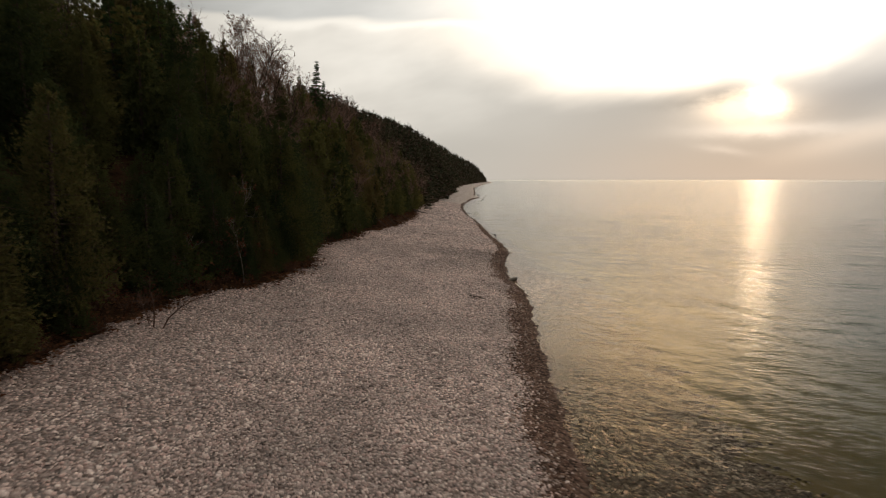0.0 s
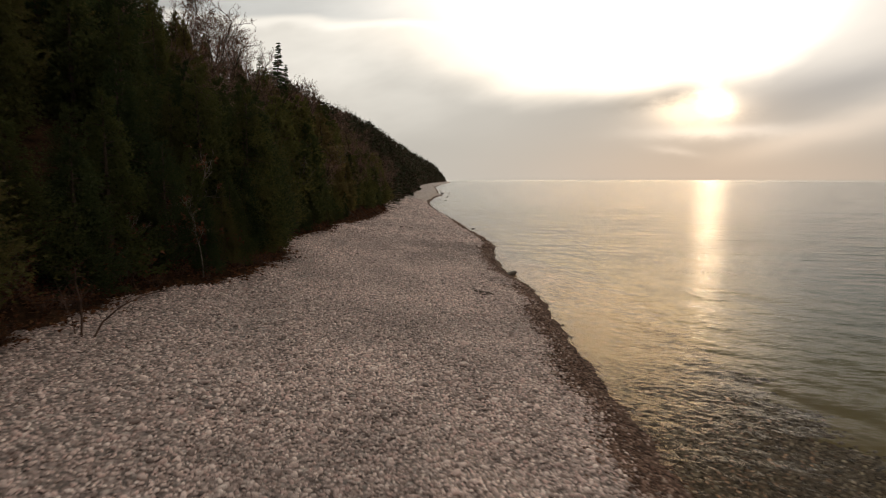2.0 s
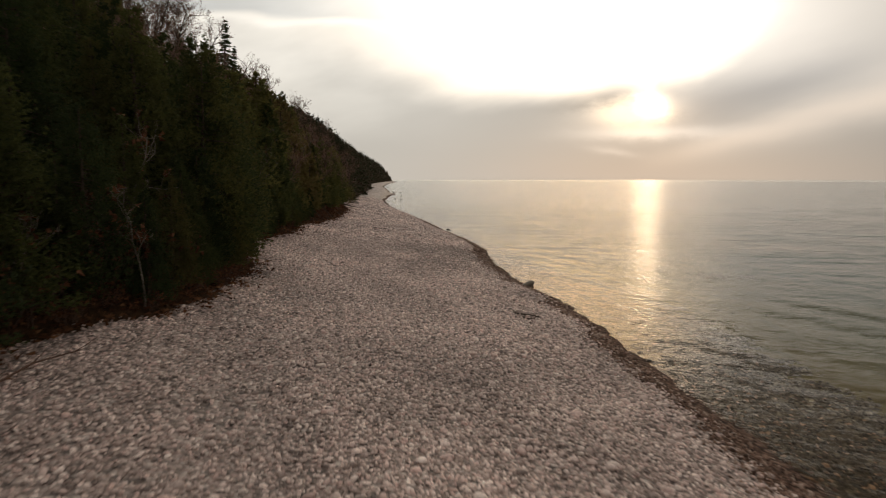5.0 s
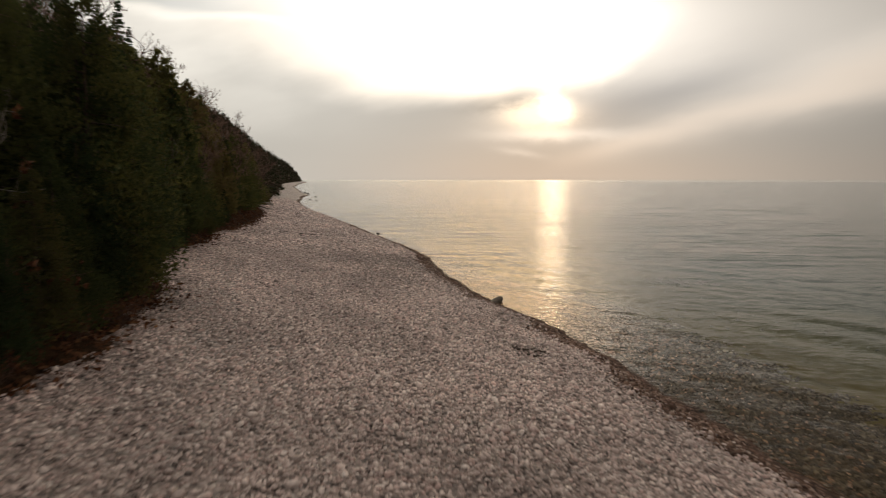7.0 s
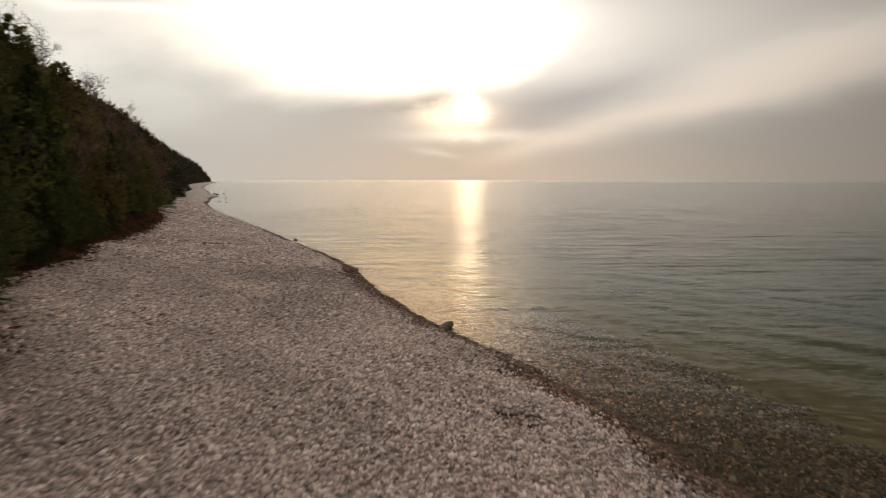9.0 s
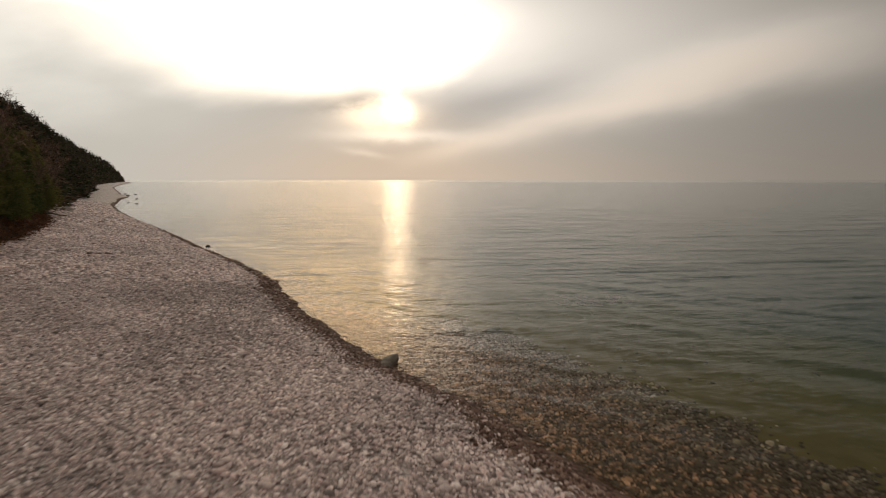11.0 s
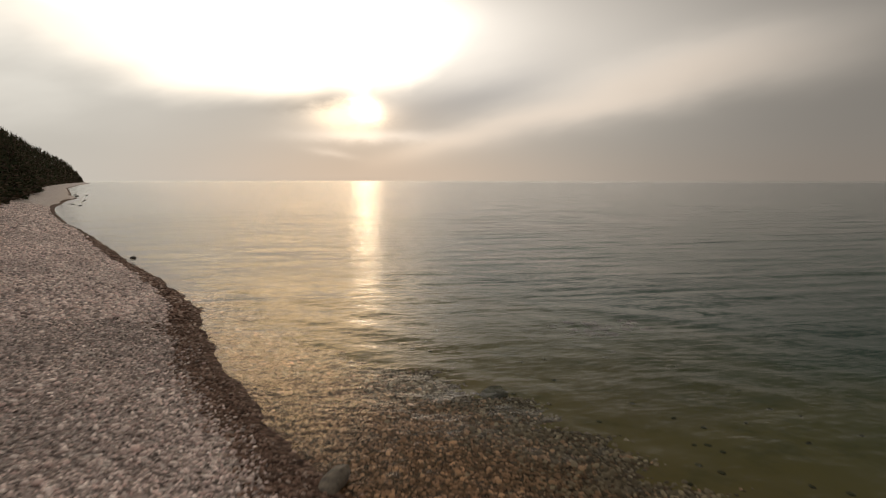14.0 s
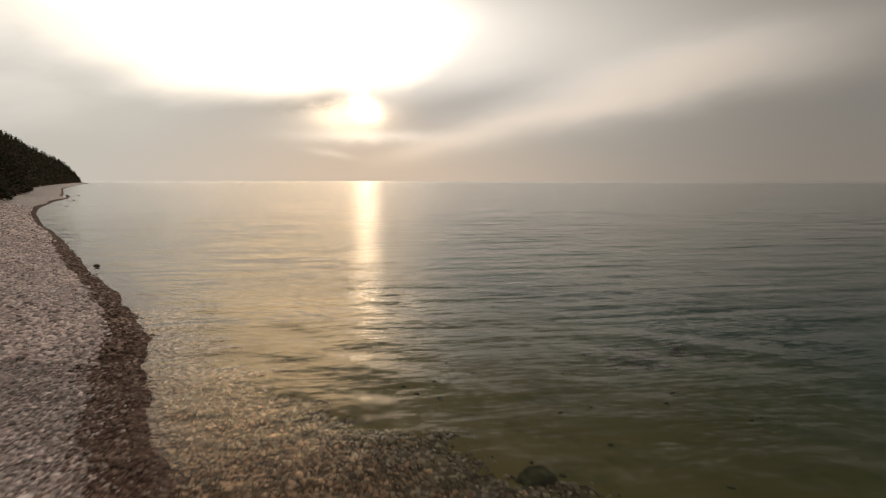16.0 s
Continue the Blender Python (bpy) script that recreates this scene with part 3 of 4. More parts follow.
def conifer(name, label, height, radius, branches, per, spray, seed, fir=False):
    """A conifer: tapered trunk and a ragged crown of leaf sprays on many limbs."""
    rng = np.random.default_rng(seed)
    root = tagged(new(name), label, "tree")
    trunk, crown = Tris(), Tris()
    lean = rng.normal(0, 0.02, 2) * height
    zs = np.linspace(-0.5, height * 0.96, 7)
    spine = np.stack([lean[0] * (zs / height) ** 2, lean[1] * (zs / height) ** 2, zs], 1)
    trunk.tube(spine, np.linspace(0.018 * height + 0.02, 0.012, 7), 6)
    lobes = rng.uniform(0.72, 1.15, 9)
    tiers = round(height * 2.7)
    for b in range(branches):
        t = (b + rng.uniform(0.1, 0.9)) / branches
        t = (0.10 if fir else 0.03) + (1 - (1 - t) ** (1 / 1.45)) * 0.95
        t = min(t, 0.985)
        phi = b * 2.399 + rng.normal(0, 0.3)
        if fir:
            t = 0.08 + (round(t * tiers) + rng.normal(0, 0.42)) / tiers * 0.9
            t = min(max(t, 0.04), 0.98)
            reach = radius * (1 - t) ** 0.95 * rng.uniform(0.7, 1.12) + 0.08
            drop = -0.10 - 0.25 * (1 - t)
        else:
            reach = radius * min(1.0, (t + 0.10) / 0.22) ** 0.5 * (1 - t) ** 0.72 * lobes[int(phi * 1.4) % 9] * rng.uniform(0.75, 1.15) + 0.06
            drop = 0.18 * rng.normal()
        way = np.array([np.cos(phi), np.sin(phi), drop])
        foot = np.array([np.interp(t * height, zs, spine[:, 0]), np.interp(t * height, zs, spine[:, 1]), t * height])
        tip = foot + way * reach
        tip[2] = max(tip[2], 0.08)
        if b % 3 == 0:
            trunk.tube([foot, (foot + tip) / 2 + [0, 0, 0.04], tip], [0.02 + 0.012 * reach, 0.015, 0.005], 3)
        s = rng.uniform(0.28, 1.0, per) ** 0.7
        at = foot + (tip - foot) * s[:, None] + rng.normal(0, 1, (per, 3)) * (0.05 + 0.15 * reach * s[:, None]) * ([[0.8, 0.8, 0.22]] if fir else [[0.85, 0.85, 1.0]])
        at[:, 2] = np.maximum(at[:, 2], 0.05)
        out = np.tile(way, (per, 1)) + rng.normal(0, 0.55, (per, 3)) + [0, 0, -0.15 if fir else 0.35]
        crown.sprays(at, out, spray * (0.55 + 0.6 * (1 - t)), spray * (0.13 if fir else 0.19), rng, 3)
    crown.sprays(np.tile([[lean[0], lean[1], height * 0.95]], (5, 1)), np.tile([[0, 0, 1.0]], (5, 1)) + rng.normal(0, 0.25, (5, 3)), spray * 0.9, 0.03, rng, 1)
    trunk.link("trunk", M_BARK, root, True)
    # fine near crowns take the shaded colour, coarse far ones the lit
    crown.link("crown", M_FIR if fir else (M_SHADECEDAR if spray < 0.2 else M_LITCEDAR), root)
    return root


def bare_tree(name, label, height, seed, bark, leaves=0, spread=1.0, sides=4, stems=1, detail=1.0, bend=1.0, thick=1.0):
    """A leafless tree: forked tapered limbs down to fine twigs, with a few dry leaves left."""
    rng = np.random.default_rng(seed)
    root = tagged(new(name), label, "tree")
    wood, twigs, leaf_at = Tris(), Tris(), []

    def limb(start, way, length, radius, level):
        k = (6, 4, 3, 2)[level]
        pts, p, w = [start], np.array(start, float), np.array(way, float)
        for _ in range(k):
            w = w + rng.normal(0, (0.10 + 0.07 * level) * bend, 3) + [0, 0, 0.05 if level else 0.02]
            w /= np.linalg.norm(w)
            p = p + w * length / k
            pts.append(p.copy())
        (wood if level < 2 else twigs).tube(pts, np.linspace(radius, radius * (0.35 if level < 2 else 0.5), k + 1), sides if level < 2 else 3)
        if level >= 2 and leaves and rng.random() < leaves:
            leaf_at.extend(pts[-2:])
        if level == 3:
            return
        count = [int(14 * detail), int(7 * detail), 5][level]
        for j in range(count):
            s = rng.uniform(0.3 if level == 0 else 0.2, 1.0)
            i = min(int(s * k), k - 1)
            q = np.array(pts[i]) + (np.array(pts[i + 1]) - pts[i]) * (s * k - i)
            side = np.cross(w, rng.normal(size=3))
            side /= np.linalg.norm(side) + 1e-9
            nw = w * (0.75 if level == 0 else 0.6) + side * rng.uniform(0.5, 0.95) * spread + [0, 0, 0.25]
            limb(q, nw / np.linalg.norm(nw), length * (1.05 - 0.55 * s) * rng.uniform(0.40, 0.62), radius * (0.5 - 0.25 * s) + 0.002, level + 1)

    for s in range(stems):
        a = rng.uniform(0, 6.28)
        tilt = 0.07 if stems == 1 else 0.28
        limb((0.12 * s * math.cos(a), 0.12 * s * math.sin(a), -0.3), (tilt * math.cos(a), tilt * math.sin(a), 1.0), height * rng.uniform(0.75, 0.9), ((0.006 if bark is M_PALE else 0.011) * height + 0.012) * thick, 0)
    trunk = wood.link("trunk", bark, root, True)
    tagged(twigs.link("twig", M_TWIG if bark is not M_PALE else M_PALE, trunk), kind="stuff")
    if leaf_at:
        crown = Tris()
        pts = np.array(leaf_at)
        crown.sprays(pts, rng.normal(size=pts.shape), 0.13, 0.045, rng, 2)
        crown.link("leaves", M_DRYLEAF, root, label="sparse rust-brown dry leaves")
    return root


def shrub(seed, height=1.1, stems=26, leaves=0.5, spread=0.8):
    """A low thicket of thin arching reddish stems."""
    rng = np.random.default_rng(seed)
    root = tagged(new("shrub"), "low leafless shrub of thin reddish-brown stems", "shrub", group="shrubs along the tree line")
    wood, at = Tris(), []
    for s in range(stems):
        a, r = rng.uniform(0, 6.28), rng.uniform(0, 0.3)
        out = np.array([math.cos(a), math.sin(a), 0])
        h = height * rng.uniform(0.55, 1.1)
        reach = h * spread * rng.uniform(0.2, 1.0)
        t = np.linspace(0, 1, 5)[:, None]
        pts = out * (r + reach * t ** 1.4) + np.array([0, 0, 1]) * (h * (t - 0.25 * t ** 2) - 0.08) + rng.normal(0, 0.03, (5, 3))
        wood.tube(pts, [0.009, 0.008, 0.006, 0.004, 0.002], 3)
        for k in (1, 2, 3):
            w = rng.normal(0, 0.5, 3) + out * 0.4 + [0, 0, 0.6]
            w /= np.linalg.norm(w)
            wood.tube([pts[k], pts[k] + w * 0.18, pts[k] + w * 0.38 + [0, 0, 0.03]], [0.006, 0.005, 0.002], 3)
            if rng.random() < leaves:
                at.append(pts[k] + w * 0.3)
        at.append(pts[4])
    tagged(wood.link("stem", M_SHRUB, root), kind="stuff")
    crown = Tris()
    at = np.array(at)
    crown.sprays(at, rng.normal(size=at.shape), 0.10, 0.04, rng, 4)
    crown.link("leaves", M_DRYLEAF, root)
    return root


def stand(x, y, turn=0.0, scale=1.0, tall=1.0, sink=0.0):
    z = float(ground_z(np.array(x), np.array(y)))
    return Matrix.Translation((x, y, z - sink)) @ Matrix.Rotation(turn, 4, "Z") @ Matrix.Diagonal((scale, scale, scale * tall, 1))


CEDAR = "dense conical white cedar with olive-green foliage down to the ground"
FIR = "dark green pointed fir on the wooded bluff"
BARE = "leafless grey-brown deciduous tree with fine twigs on the bluff"
BIRCH = "slender pale-barked leafless birch at the edge of the cedars"
cedars = [tagged(conifer("cedar_tree", CEDAR, 7.5, (1.7, 2.1, 2.6, 2.3)[i], 110, 28, 0.30, 10 + i), group="cedars of the shore wood") for i in range(4)]
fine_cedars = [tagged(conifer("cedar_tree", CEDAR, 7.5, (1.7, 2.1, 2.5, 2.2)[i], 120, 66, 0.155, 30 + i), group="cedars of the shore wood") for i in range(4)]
firs = [tagged(conifer("fir_tree", FIR, 9.5, 1.6 + 0.2 * (i % 2), 100, 16, 0.27, 40 + i, True), group="firs of the shore wood") for i in range(3)]
bares = [tagged(bare_tree("bare_tree", BARE, 9.0, 60 + i, M_BARK, leaves=0.06), group="bare trees of the bluff") for i in range(4)]
birches = [tagged(bare_tree("birch_tree", BIRCH, 5.0, 70 + i, M_PALE, leaves=0.10, detail=0.7), group="birches at the wood's edge") for i in range(3)]
shrubs = [shrub(90 + i) for i in range(3)]
used = set()


def plant(kind, m):
    """Stand the next tree of a kind: the first of each shape is the built one, the rest copies."""
    proto = kind[random.randrange(len(kind))]
    if proto.name in used:
        return copy_thing(proto, m @ Matrix.Diagonal((*(1 / s for s in proto.scale), 1)))
    used.add(proto.name)
    proto.matrix_basis = m
    return proto


def x0(y):
    return float(shore_x(y) - tree_w(y))


def build_wood():
    rng = random.Random(5)
    # the front row, foliage to the ground
    y = 4.0
    while y < 112:
        x = x0(y) - rng.uniform(0.35, 1.1) - (0.25 if y > 40 else 0.0)
        if y > 44 and rng.random() < 0.6:
            plant(bares, stand(x + 0.3, y + 0.8, rng.uniform(0, 6.28), rng.uniform(0.42, 0.7)))
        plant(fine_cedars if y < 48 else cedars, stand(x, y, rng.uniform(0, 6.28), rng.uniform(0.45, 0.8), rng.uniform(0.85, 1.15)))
        y += rng.uniform(1.5, 2.5) * (1.0 if y < 70 else 1.3)
    # the slope behind it, wider spaced up the bluff
    d = 2.6
    while d < 24:
        gap = 2.2 + 0.07 * d
        y = 5.0 + rng.uniform(0, 2)
        while y < 112:
            yy = y + rng.uniform(-0.6, 0.6)
            dd = d + rng.uniform(-0.7, 0.7)
            y += gap * (1.0 if y < 70 else 1.25)
            if yy < 5 + (d - 6) * 0.55 or math.hypot(x0(yy) - dd + 15.7, yy - 78.0) < 3.2:
                continue
            x = float(shore_x(yy) - tree_w(yy)) - dd
            turn, r = rng.uniform(0, 6.28), rng.random()
            grow = 0.60 + 0.025 * min(d, 9) + rng.uniform(-0.16, 0.18)
            if d > 4 and yy > 36:
                grow *= 0.88 - 0.16 * (d > 7 and yy > 50)
            if r < ((0.5 if yy > 58 else 0.10) if d > 12 else (0.42 if yy > 38 else 0.12)):
                plant(bares, stand(x, yy, turn, rng.uniform(0.55, 0.8) + (0.25 if d > 12 and 45 < yy < 74 else 0.0)))
            elif d > 4 and r < (0.70 if d > 12 else 0.3):
                plant(firs, stand(x, yy, turn, grow * 0.85))
            else:
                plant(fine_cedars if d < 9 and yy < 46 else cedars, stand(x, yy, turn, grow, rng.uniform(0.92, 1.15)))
        d += gap * 0.95


build_wood()
for x, y, s, a in [(-8.3, 33.2, 0.9, 0.3), (-8.2, 35.4, 0.85, 2.3), (-9.3, 30.8, 0.8, 4.0), (-10.9, 17.2, 0.5, 1.0), (-10.9, 19.3, 0.46, 2.0), (-11.2, 21.2, 0.55, 5.0), (-11.0, 14.8, 0.55, 3.1), (-8.0, 29.9, 0.40, 1.2), (-7.95, 31.4, 0.45, 4.4), (-7.9, 32.6, 0.36, 2.7), (-7.95, 34.2, 0.5, 5.6), (-8.1, 36.6, 0.45, 0.8), (-10.2, 23.0, 0.36, 0.2), (-10.3, 16.0, 0.4, 2.9), (-10.2, 18.2, 0.36, 5.2)]:
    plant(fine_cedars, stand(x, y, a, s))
for x, y, s, a in [(-14.2, 30.6, 0.8, 0.4), (-15.4, 32.4, 0.85, 2.2), (-13.2, 29.4, 0.72, 4.1), (-14.8, 28.2, 0.8, 5.0), (-9.05, 50.0, 0.97, 1.1), (-7.9, 58.0, 0.92, 3.3), (-9.6, 47.5, 0.95, 0.2)]:
    plant(cedars, stand(x, y, a, s))
rs = random.Random(14)
for i in range(26):
    y = 26.5 + i * 1.25 + rs.uniform(-0.4, 0.4)
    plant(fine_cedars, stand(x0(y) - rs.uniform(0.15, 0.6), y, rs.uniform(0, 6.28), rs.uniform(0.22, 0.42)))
for x, y, s, a in [(-9.9, 25.2, 0.6, 3.0), (-8.3, 47.0, 0.95, 2.0), (-8.1, 49.5, 1.05, 4.0), (-7.9, 52.5, 1.0, 5.1), (-7.0, 60.0, 1.0, 0.9), (-5.0, 83.0, 1.1, 2.6)]:
    plant(birches, stand(x, y, a, s))
CROOKED = "crooked pale-barked birch with a few rust-brown leaves by the cobbles"
for x, y, h, seed in [(-8.3, 27.3, 3.0, 141), (-9.0, 28.7, 4.2, 142)]:
    birch = tagged(bare_tree("birch_tree", CROOKED, h, seed, M_PALE, leaves=0.3, spread=1.5, detail=0.55, bend=1.8), group="birches at the wood's edge")
    birch.matrix_basis = stand(x, y, 0.6)
CROWNED = "tall leafless tree with an oval crown of fine twigs"
for x, y, h, seed in [(-18.3, 60.0, 8.6, 153), (-16.4, 60.2, 9.3, 154), (-14.8, 61.5, 8.4, 155), ]:
    birch = tagged(bare_tree("bare_tree", CROWNED, h, seed, M_BARK, leaves=0.2, spread=1.0, detail=1.6, bend=0.6, thick=0.5), group="bare trees of the bluff")
    birch.matrix_basis = stand(x, y, seed * 1.3)
for y, d, s in [(84, 9.5, 0.62), (88, 11.0, 0.6), (92, 9.0, 0.55), (96, 11.0, 0.55), (101, 10.0, 0.5)]:
    plant(bares, stand(x0(y) - d, y, y * 1.7, s))
for y, d, s in [(35, 8, 0.9), (37.5, 9.5, 0.95), (39.5, 8.5, 0.97), (41.5, 11, 1.02), (43.5, 9.5, 0.96), (45, 13, 1.0), (47.5, 14.5, 1.0), (46.2, 11, 0.9)]:
    plant(cedars, stand(x0(y) - d, y, y * 2.3, s, 1.1))
for y, d, s in [(50, 14, 0.8), (52, 16, 0.85), (51, 12.5, 0.75), (70, 10.7, 0.66), (79.5, 13.5, 0.5), (83, 15, 0.5), (86, 13.5, 0.5), (90, 15, 0.5)]:
    plant(firs, stand(x0(y) - d, y, y * 2.9, s))
for x, y, a, s in [(-20.8, 57.2, 0.4, 0.82), (-19.7, 55.2, 2.2, 0.74), (-20.0, 60.5, 3.7, 0.74), (-21.8, 59.0, 5.0, 0.88)]:
    plant(cedars, stand(x, y, a, s, 1.12))
spruce = conifer("spruce_tree", "tall dark spruce with a thin pointed top standing over the ridge", 8.8, 1.25, 260, 40, 0.17, 55, True)
spruce.matrix_basis = stand(-15.2, 78.0, 0.5)
copy_thing(spruce, stand(-14.6, 78.7, 2.1, 0.78))


def fork_sapling():
    """Two dark stems from one foot: one upright with fine twigs, one arching low over the stones."""
    rng = np.random.default_rng(81)
    root = tagged(new("fork_shrub"), "small dark forked leafless sapling standing alone on the cobbles", "shrub")
    ways = [([(0, 0, -0.1), (0.03, 0.05, 0.35), (0.0, 0.12, 0.8), (-0.08, 0.1, 1.25), (-0.1, 0.2, 1.6)], 0.03),
            ([(0.25, 0.05, -0.08), (0.45, 0.1, 0.3), (0.8, 0.25, 0.62), (1.25, 0.5, 0.85), (1.75, 0.8, 0.92)], 0.03),
            ([(-0.1, 0.0, -0.05), (-0.2, 0.1, 0.4), (-0.4, 0.2, 0.8), (-0.5, 0.25, 1.1)], 0.016)]
    for pts, r in ways:
        stem = Tris()
        stem.tube(pts, np.linspace(r, 0.008, len(pts)), 6)
        ob = stem.link("stem", M_SHRUB, root, True)
        fine = Tris()
        pts = np.array(pts)
        for _ in range(26):
            i = rng.integers(1, len(pts) - 1)
            p = pts[i] + (pts[i + 1] - pts[i]) * rng.random()
            w = rng.normal(0, 0.6, 3) + [0, 0, 0.7]
            w /= np.linalg.norm(w)
            l = rng.uniform(0.25, 0.6)
            fine.tube([p, p + w * l * 0.5 + rng.normal(0, 0.03, 3), p + w * l], [0.006, 0.004, 0.002], 3)
        tagged(fine.link("twig", M_SHRUB, ob), kind="stuff")
    return root


fork_sapling().matrix_basis = stand(-8.75, 20.0, 0.1, 0.95)
rs = random.Random(8)
for i in range(14):
    y = 22.6 + i * 0.5 + rs.uniform(-0.3, 0.3)
    plant(shrubs, stand(x0(y) - rs.uniform(0.2, 1.5), y, rs.uniform(0, 6.28), rs.uniform(0.9, 1.35)))
for i in range(22):
    y = 20.0 + i * 0.55 + rs.uniform(-0.3, 0.3)
    plant(shrubs, stand(x0(y) - rs.uniform(-0.1, 1.0), y, rs.uniform(0, 6.28), rs.uniform(0.45, 0.85)))
for i in range(42):
    y = 8 + i * 1.8 + rs.uniform(-0.5, 0.5)
    x = float(shore_x(y) - tree_w(y)) + rs.uniform(-1.2, 0.1)
    plant(shrubs, stand(x, y, rs.uniform(0, 6.28), rs.uniform(0.4, 0.8)))


def build_far_woods():
    """The wood along the far shore: too many trees to count."""
    rng = np.random.default_rng(77)
    t = Tris()
    y = 112.0
    while y < 1195:
        gap = 2.6 if y < 300 else 5.0 + 4.0 * (y > 600)
        for d in np.arange(0.4, 24, gap if y < 300 else 4.5):
            yy = y + rng.uniform(-1, 1) * gap / 2
            x = float(shore_x(yy) - tree_w(yy)) - d + rng.uniform(-0.8, 0.8)
            z = float(ground_z(np.array(x), np.array(yy)))
            h = rng.uniform(5.5, 9.0) * (0.75 + 0.03 * min(d, 12)) * np.interp(yy, [112, 200, 300, 400], [0.72, 0.78, 1.0, 1.1])
            bare = d > 7 and rng.random() < 0.45
            k = 90 if y < 300 else 44
            f = rng.random(k) ** 1.3
            if bare:
                r = 1.9 * np.sqrt(np.clip(1 - (f * 1.6 - 0.75) ** 2, 0.05, 1)) * rng.random(k) ** 0.5
                f = 0.3 + 0.7 * f
            else:
                r = (1.7 if y < 300 else 2.3) * (1 - f) ** 0.8 * rng.uniform(0.6, 1.1, k)
            a = rng.uniform(0, 6.28, k)
            at = np.stack([x + r * np.cos(a), yy + r * np.sin(a), z + 0.1 + f * h], 1)
            way = np.stack([np.cos(a), np.sin(a), np.full(k, 0.9 if bare else 0.1)], 1) + rng.normal(0, 0.3, (k, 3))
            big = 0.85 if y < 300 else 1.45
            t.sprays(at, way, (big * 0.8) if bare else big, 0.10 if bare else big * 0.22, rng, 2 if y < 300 else 1)
            if not bare:
                t.sprays([[x, yy, z + h * 0.72]] * 3, [[0, 0, 1.0], [0.06, 0, 1.0], [0, 0.06, 1.0]], h * 0.42, 0.16 if y < 300 else 0.4, rng, 1)
        y += gap
    ob = t.link("far_woods", M_WOODS)
    return tagged(ob, "distant mixed wood of conifers and bare trees on the bluff", "woods", kind="stuff")


build_far_woods()

# ---- stones, driftwood and litter ----


def rock(name, label, x, y, size, mat, seed, z=None, turn=0.0, cat="boulder", group="", rough=1.0, tilt=0.0):
    """A weathered rock: a faceted, noise-shaped, bevelled lump."""
    bm = bmesh.new()
    bmesh.ops.create_icosphere(bm, subdivisions=4, radius=1.0)
    off = Vector((seed * 3.1, seed * 1.7, seed))
    for vert in bm.verts:
        p = vert.co.copy()
        k = 1 + 0.30 * rough * noise.noise(p * 0.9 + off) + 0.13 * rough * noise.noise(p * 2.3 + off) + 0.05 * noise.noise(p * 6 + off)
        vert.co = Vector((p.x * k * size[0], p.y * k * size[1], p.z * k * size[2]))
    me = bpy.data.meshes.new(name)
    bm.to_mesh(me)
    bm.free()
    me.materials.append(mat)
    for poly in me.polygons:
        poly.use_smooth = True
    ob = new(name, me)
    zz = float(ground_z(np.array(x), np.array(y))) if z is None else z
    ob.matrix_basis = pose(x, y, zz + size[2] * 0.35, 0, tilt, turn)
    return tagged(ob, label, cat, group)


rock("boulder", "dark rounded boulder lying at the water's edge", 4.22, 39.15, (0.47, 0.17, 0.125), M_DRYROCK, 4, turn=40, rough=0.8, tilt=-13)
rock("pale_rock", "pale grey rock at the foot of the cedars", -7.3, 53.3, (0.5, 0.4, 0.35), M_PALEROCK, 5)
rock("pale_rock", "large pale rock on the far beach under the trees", -2.4, 107.5, (0.7, 0.55, 0.35), M_PALEROCK, 7)
rock("sunken_rock", "dark rock under shallow water at the cobble edge", 9.4, 42.0, (0.34, 0.26, 0.16), M_BEDROCK, 9)
rock("water_rock", "small dark rock breaking the water near the shore", 5.75, 70.6, (0.15, 0.11, 0.07), M_BOULDER, 11, 0.0)
for i, (x, y, s) in enumerate([(8.1, 163.7, 0.55), (8.9, 157.0, 0.6), (11.9, 190.0, 0.7), (15.9, 239, 0.9), (12.9, 228, 1.1), (13.6, 246, 1.0), (10.9, 181, 0.4)]):
    rock("shore_rock", "dark rock standing in the shallows off the point", x, y, (s * 0.52, s * 0.38, s * 0.18), M_BOULDER, 20 + i, 0.0, i * 40, "rock", "rocks off the point")
rs = random.Random(3)
for i in range(34):
    a, r = rs.uniform(0, 6.28), rs.random() ** 0.7
    x, y = 18.9 + 2.6 * r * math.cos(a), 47.6 + 1.3 * r * math.sin(a)
    rock("bed_rock", "dark stone lying on the lake bed", x, y, (rs.uniform(0.08, 0.26), rs.uniform(0.08, 0.22), 0.07), M_BEDROCK if i % 4 == 0 else M_BOULDER, 50 + i, None, a * 57, "stone", "stones on the lake bed")
for i in range(46):
    x, y = rs.uniform(9, 17), rs.uniform(32, 50)
    rock("bed_stone", "small stone lying on the sandy lake bed", x, y, (rs.uniform(0.03, 0.085), rs.uniform(0.03, 0.075), 0.03), M_BEDROCK, 90 + i, None, i * 33, "stone", "stones on the lake bed")


